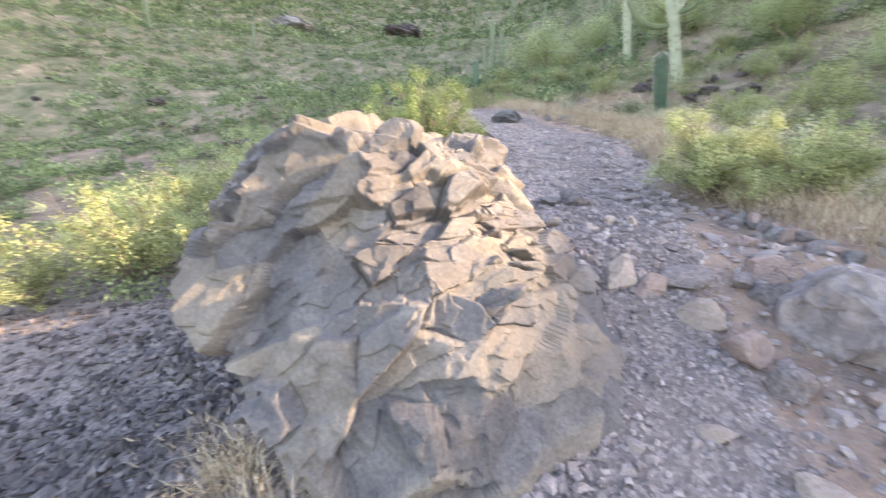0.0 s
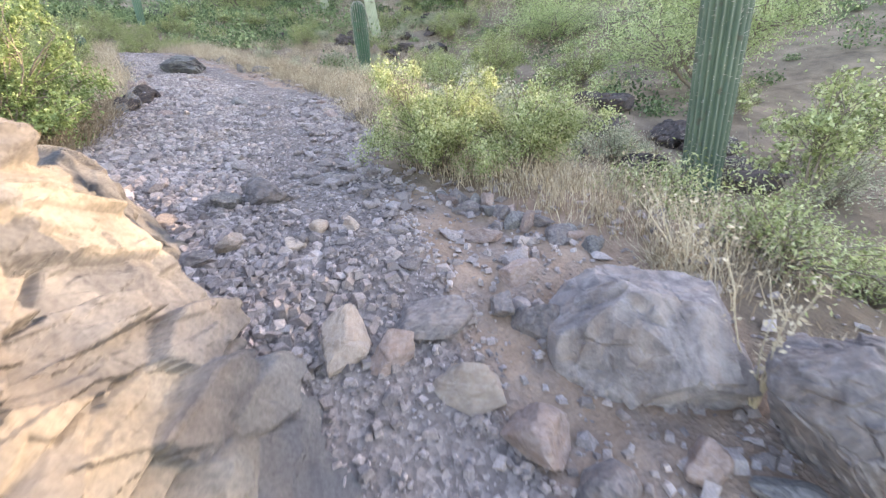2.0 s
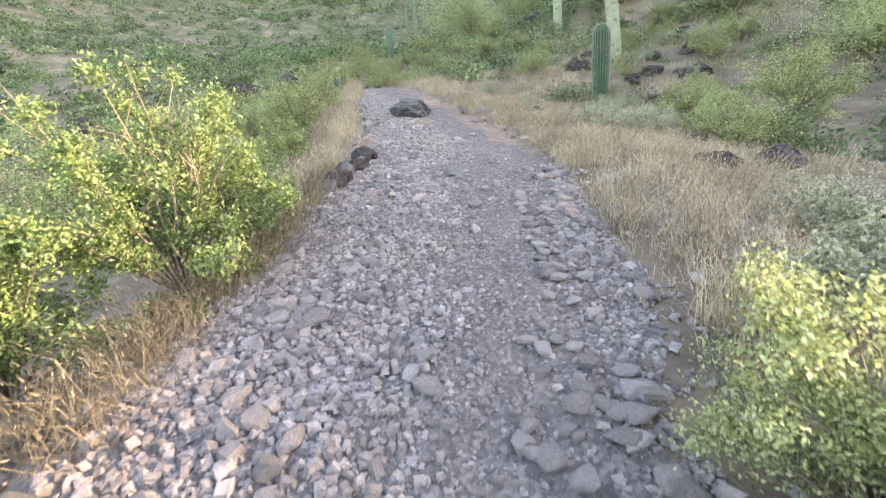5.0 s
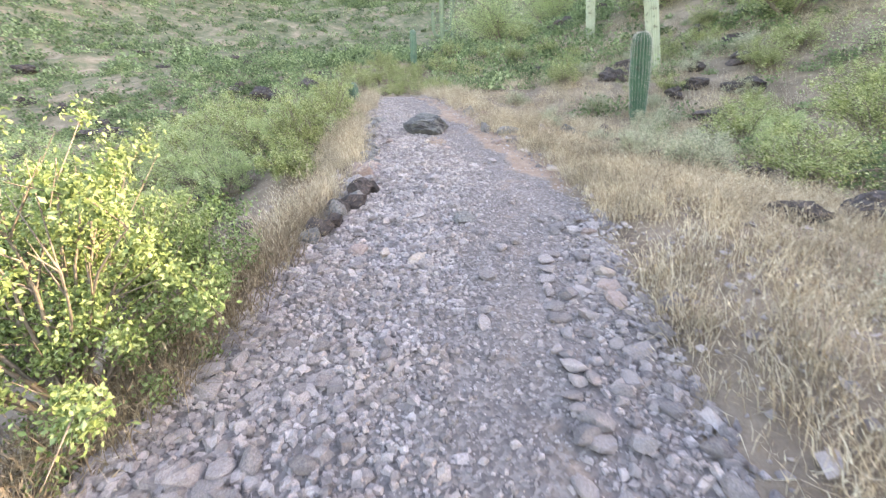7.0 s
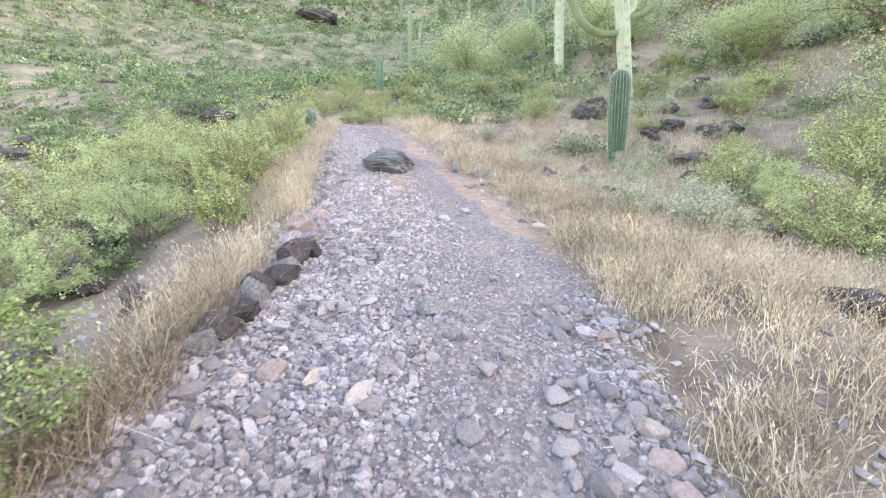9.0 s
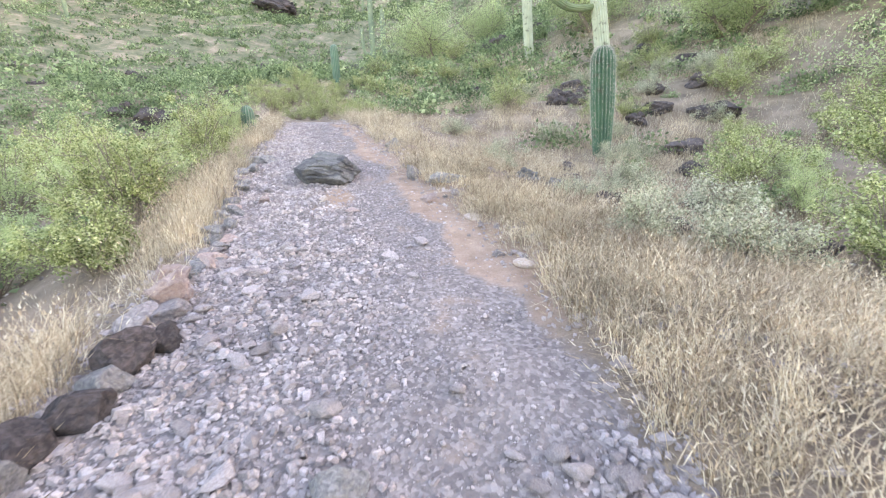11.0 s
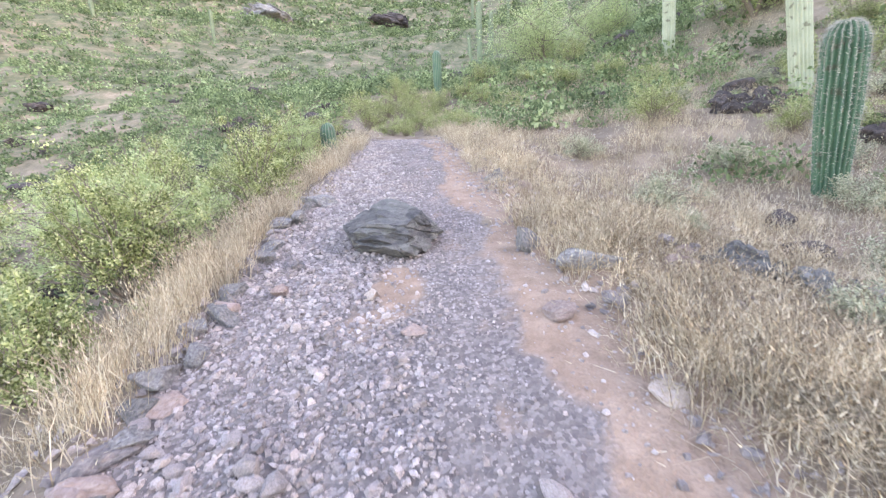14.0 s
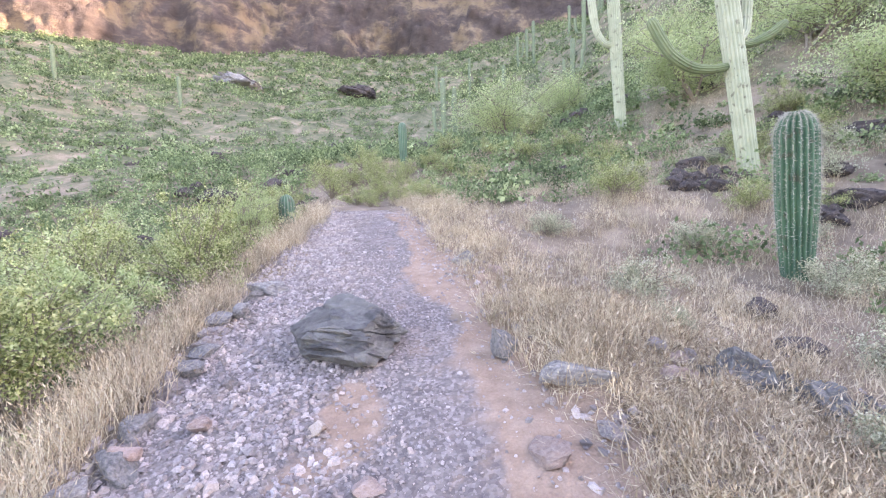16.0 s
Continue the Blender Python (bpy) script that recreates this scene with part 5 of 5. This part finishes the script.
def left_strip(rng, n):
    y = rng.uniform(8.5, 23, n)
    x = interp(y, LEFT_EDGE) - 0.02 - 1.0 * rng.random(n) ** 1.3 - 0.4 * (fnoise(y * 1.7, y * 0, 42) - 0.25)
    ok = (fnoise(x * 1.3, y * 1.3, 44) > 0.37 + 0.14 * rng.random(n)) & ((y > 11.2) | (rng.random(n) < 0.12))
    return x[ok], y[ok]


def right_field(rng, n):
    y = rng.uniform(8.8, 33, n)
    x = interp(y, RIGHT_EDGE) + 0.05 + (4.8 + sstep(y, 13, 20) * 3 + sstep(y, 20, 28) * 3) * rng.random(n) ** 1.4 + 0.25 * (fnoise(y * 1.5, y * 0, 41) - 0.3)
    ok = fnoise(x * 1.5, y * 1.5, 43) > 0.33 + 0.2 * rng.random(n)
    return x[ok], y[ok]


def right_low(rng, n):
    y = rng.uniform(4.8, 9, n)
    return interp(y, RIGHT_EDGE) + 0.35 + 1.7 * rng.random(n) ** 1.2, y


gx_, gy_, gh_ = tufts(1700, 14, left_strip, 601)
grass("dry_grass", "straw-coloured dry grass along the trail's edge", gx_, gy_, gh_ * 0.34, 602)
gx_, gy_, gh_ = tufts(7000, 15, right_field, 603, 0.05)
grass("dry_grass", "straw-coloured dry grass on the bank", gx_, gy_, gh_ * 0.24, 604, 0.36)
for cx_, cy_, seed_ in [(2.78, 3.95, 620), (2.9, 4.3, 622), (-0.9, 3.3, 624), (-0.6, 3.15, 626), (2.75, 5.1, 628)]:
    gx_, gy_, gh_ = tufts(14, 16, lambda r_, n_: (r_.normal(cx_, 0.1, n_), r_.normal(cy_, 0.1, n_)), seed_, 0.03)
    grass("dry_grass", "bleached straw tuft at the foot of a boulder", gx_, gy_, gh_ * 0.2, seed_ + 1, 0.6)
gx_, gy_, gh_ = tufts(420, 16, right_low, 605)
grass("dry_grass", "straw-coloured dry grass by the boulders", gx_, gy_, gh_ * 0.24, 606)


def litter(rng, n):
    y = rng.uniform(8, 26, n)
    r_side = rng.random(n) < 0.72
    return np.where(r_side, interp(y, RIGHT_EDGE) + 0.1 + 5.0 * rng.random(n) ** 1.3, interp(y, LEFT_EDGE) - 0.05 - 1.3 * rng.random(n)), y


def strip_straw(rng, n):
    y = rng.uniform(12.4, 17.6, n)
    return interp(y, RIGHT_EDGE) + 0.4 + 1.8 * rng.random(n) ** 1.3, y


gx_, gy_, gh_ = tufts(2200, 7, strip_straw, 630, 0.1)
grass("straw_litter", "matted broken straw beside the dirt strip", gx_, gy_, gh_ * 0.12, 631, 1.0)
gx_, gy_, gh_ = tufts(700, 10, strip_straw, 632, 0.05)
grass("brown_weeds", "low brown dead weeds beside the dirt strip", gx_, gy_, gh_ * 0.17, 633, 0.5, M_weed)


def right_edge_grass(rng, n):
    y = rng.uniform(11.4, 15.0, n)
    return interp(y, RIGHT_EDGE) + 0.25 + 2.6 * rng.random(n) ** 1.2, y


gx_, gy_, gh_ = tufts(900, 13, right_edge_grass, 611, 0.09)
grass("dry_grass", "trampled straw-coloured grass beside the dirt strip", gx_, gy_, gh_ * 0.2, 612, 0.6)


def upper_bank(rng, n):
    y = rng.uniform(17.5, 36, n)
    x = rng.uniform(1.5, 13, n)
    ok = fnoise(x * 0.8, y * 0.8, 47) > 0.36 + 0.2 * rng.random(n)
    return x[ok], y[ok]


gx_, gy_, gh_ = tufts(4600, 11, upper_bank, 613, 0.14)
grass("dry_grass", "sparse straw-coloured grass on the rocky slope", gx_, gy_, gh_ * 0.24, 614, 0.45)


def left_weeds(rng, n):
    y = rng.uniform(6.9, 11.2, n)
    return interp(y, LEFT_EDGE) - 0.02 - 0.75 * rng.random(n) ** 1.2, y


gx_, gy_, gh_ = tufts(420, 13, left_weeds, 609, 0.07)
grass("brown_weeds", "brown dry weeds under the shrubs at the trail's edge", gx_, gy_, gh_ * 0.26, 610, 0.5, M_weed)
gx_, gy_, gh_ = tufts(1500, 12, right_field, 615, 0.07)
grass("brown_weeds", "dull brown dead weeds among the straw-coloured grass", gx_, gy_, gh_ * 0.22, 616, 0.5, M_weed)
gx_, gy_, gh_ = tufts(5500, 3, litter, 607, 0.12)
grass("straw_litter", "fallen straw and low dry stems on the soil", gx_, gy_, gh_ * 0.13, 608, 0.9)


def stone_field(n, seed, ymin, ymax, big):
    """Places and sizes of loose stones: finer on the trodden line, coarser at the sides and by the step."""
    rng = np.random.default_rng(seed)
    y = rng.uniform(ymin, ymax, n)
    le_, re_ = interp(y, LEFT_EDGE), interp(y, RIGHT_EDGE)
    u = rng.random(n)
    x = le_ - 0.12 + (re_ - le_ + 0.2) * u + rng.normal(scale=0.1, size=n) * sstep(y, 9, 12)
    wob_ = (fnoise(x * 1.1, y * 0.9, 51) - 0.47) * 0.9
    line = interp(y, [(2, 1.2), (5, 1.1), (8, 1.0), (10, 0.85), (13, 0.75), (14.5, 0.2), (16, -0.4), (19, -1.7), (24, -4)])
    off = np.abs(x - line)
    keep = rng.random(n) < (0.3 if big > 0.03 else 0.9) + 0.75 * sstep(off, 0.1, 0.7)
    reddish = (y > 11.5) & (np.abs(x - re_ + 0.15 + wob_) < 0.44)
    keep &= ~(reddish & (rng.random(n) < 0.85))
    keep &= ~((np.hypot(x + 0.75, y - 15.35) + wob_ * 1.2 < 0.36) & (rng.random(n) < 0.7))
    keep &= ~((y < 6.7) & (x > 1.5 + 0.2 * (fnoise(x * 2, y * 2, 77) - 0.4)) & (rng.random(n) < 0.78))
    keep &= ~((np.hypot(x + 0.55, y - 4.5) < 1.15))
    s = big * (0.4 + 0.6 * rng.random(n) ** 2 + 0.75 * rng.random(n) ** 9) * (0.68 + 0.42 * sstep(off, 0.15, 0.9)) * (1 + 0.15 * (1 - sstep(y, 6, 8)) - 0.22 * sstep(y, 10, 13))
    return x[keep], y[keep], s[keep], rng


# an angular chip: a skewed box with a smaller top
CHIP_V = np.array([(-1, -0.9, -0.8), (1, -1, -0.8), (0.9, 1, -0.8), (-1, 0.9, -0.8), (-0.75, -0.5, 0.9), (0.7, -0.75, 0.8), (0.55, 0.7, 1.0), (-0.6, 0.75, 0.8)]) * 0.86
CHIP_F = np.array([(4, 5, 6), (4, 6, 7), (0, 1, 5), (0, 5, 4), (1, 2, 6), (1, 6, 5), (2, 3, 7), (2, 7, 6), (3, 0, 4), (3, 4, 7)])
OCT_V = np.array([(1, 0.3, 0.2), (-1, -0.2, 0.1), (0.2, 1, -0.2), (-0.1, -1, 0.2), (0.3, 0.2, 1), (-0.2, 0.1, -1)], float)
OCT_F = np.array([(0, 2, 4), (2, 1, 4), (1, 3, 4), (3, 0, 4), (2, 0, 5), (1, 2, 5), (3, 1, 5), (0, 3, 5)])


def stones(name, label, x, y, s, rng, coarse=False, mat=None):
    n = len(x)
    base_v, base_f = (OCT_V, OCT_F) if coarse else (CHIP_V, CHIP_F)
    nv = len(base_v)
    sc = np.stack([rng.uniform(0.7, 1.25, n), rng.uniform(0.55, 0.95, n), rng.uniform(0.42, 0.75, n)], 1) * s[:, None]
    v = base_v[None] * (1 + rng.uniform(-0.3, 0.3, (n, nv, 3))) * sc[:, None, :]
    a, b = rng.uniform(0, 6.28, n), rng.normal(scale=0.38, size=n)
    cb, sb = np.cos(b)[:, None], np.sin(b)[:, None]
    vx, vz = v[:, :, 0] * cb - v[:, :, 2] * sb, v[:, :, 0] * sb + v[:, :, 2] * cb
    ca, sa = np.cos(a)[:, None], np.sin(a)[:, None]
    px2, py2 = vx * ca - v[:, :, 1] * sa, vx * sa + v[:, :, 1] * ca
    z = height(x, y) + s * 0.26
    pts_ = np.stack([px2 + x[:, None], py2 + y[:, None], vz + z[:, None]], 2).reshape(-1, 3)
    f = (base_f[None] + (np.arange(n) * nv)[:, None, None]).reshape(-1, 3)
    me = fast_mesh(name, pts_, f)
    me.materials.append(mat or M_gravel)
    tagged(new(name, me), label, "gravel", kind="stuff")


x_, y_, s_, g_ = stone_field(52000, 701, 1.5, 23, 0.031)
stones("gravel", "purplish grey broken stones covering the trail", x_, y_, s_, g_)
rg_ = np.random.default_rng(705)
y_ = rg_.normal(5.45, 0.35, 520)
x_ = rg_.normal(0.75, 0.33, 520) - 0.25 * (y_ - 5.4)
ok_ = (np.hypot(x_ + 0.55, y_ - 4.5) > 1.15) & (x_ < 1.4)
stones("broken_stones", "angular broken stones piled behind the rough step", x_[ok_], y_[ok_], (0.016 + 0.032 * rg_.random(520) ** 1.5)[ok_], rg_)
x_, y_, s_, g_ = stone_field(56000, 702, 1.5, 23.5, 0.0155)
stones("gravel", "fine purplish grey gravel covering the trail", x_, y_, s_, g_, True)
rg_ = np.random.default_rng(703)
y_ = rg_.uniform(1.0, 24, 5000)
x_ = np.where(rg_.random(5000) < 0.6, interp(y_, RIGHT_EDGE) + rg_.exponential(0.9, 5000), interp(y_, LEFT_EDGE) - rg_.exponential(0.9, 5000))
stones("scattered_stones", "scattered stones on the dry slopes", x_, y_, 0.016 + 0.045 * rg_.random(5000) ** 3.5, rg_, True)
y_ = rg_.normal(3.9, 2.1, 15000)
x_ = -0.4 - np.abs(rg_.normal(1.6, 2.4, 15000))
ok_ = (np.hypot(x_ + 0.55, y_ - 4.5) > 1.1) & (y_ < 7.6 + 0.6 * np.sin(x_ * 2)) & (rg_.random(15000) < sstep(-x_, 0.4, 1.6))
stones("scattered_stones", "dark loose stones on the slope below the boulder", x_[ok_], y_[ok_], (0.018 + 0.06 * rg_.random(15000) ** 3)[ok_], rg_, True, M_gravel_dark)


# ---- dry stalks at the boulder ----
def stalks(label, at, n, h, seed):
    rng = np.random.default_rng(seed)
    ob = tagged(new("dry_stalks"), label, "dry plant")
    ob.location = at
    for _ in range(n):
        t = np.linspace(0, 1, 8)[:, None]
        tip = np.array([rng.normal() * 0.3 * h, rng.normal() * 0.3 * h, h * rng.uniform(0.7, 1.1)])
        ln = tip * t + np.cumsum(rng.normal(scale=0.015, size=(8, 3)), 0) * t
        v, f = tube(ln, np.linspace(0.006, 0.002, 8), 4)
        st = part("stalk", fast_mesh("stalk", v, f, True), M_dead, ob)
        c = ln[rng.integers(3, 8, 26)] + rng.normal(scale=0.02, size=(26, 3))
        lv, lf = leaves(c, 0.014, rng)
        part("dry_leaves", fast_mesh("dry_leaves", lv, lf), M_dead, st)


stalks("bleached dry stalks leaning on the grey boulder", (2.42, 4.36, gz(2.42, 4.36)), 7, 0.62, 801)
stalks("bleached dry stalks behind the grey boulder", (2.75, 5.0, gz(2.75, 5.0)), 8, 0.55, 802)

# ---- single stones nearest the walker ----
piece_meshes = [rock_mesh("stone", 900 + k, 2, planes=12, smooth=30, ball=1.5, rough=0.01) for k in range(8)]
for m_ in piece_meshes:
    m_.materials.append(M_stone)
rp = random.Random(77)
made = 0
while made < 290:
    y = rp.uniform(4.6, 13.8)
    le_, re_ = float(interp(y, LEFT_EDGE)), float(interp(y, RIGHT_EDGE))
    side = rp.random()
    x = re_ - 0.6 * rp.random() if side < 0.5 else (le_ + 0.9 * rp.random() if side < 0.85 else rp.uniform(le_, re_))
    if math.hypot(x + 0.55, y - 4.5) < 1.35 or (y < 6.6 and x > 1.45 and rp.random() < 0.85) or (y > 11.3 and x > re_ - 0.65):
        continue
    s = rp.uniform(0.04, 0.085)
    ob = new("stone", piece_meshes[made % 8])
    ob.parent = ground
    ob.matrix_basis = pose(x, y, gz(x, y) + s * 0.2, rp.uniform(-15, 15), rp.uniform(-15, 15), rp.uniform(0, 360)) @ Matrix.Diagonal((s, s * rp.uniform(0.6, 0.9), s * rp.uniform(0.4, 0.6), 1))
    made += 1
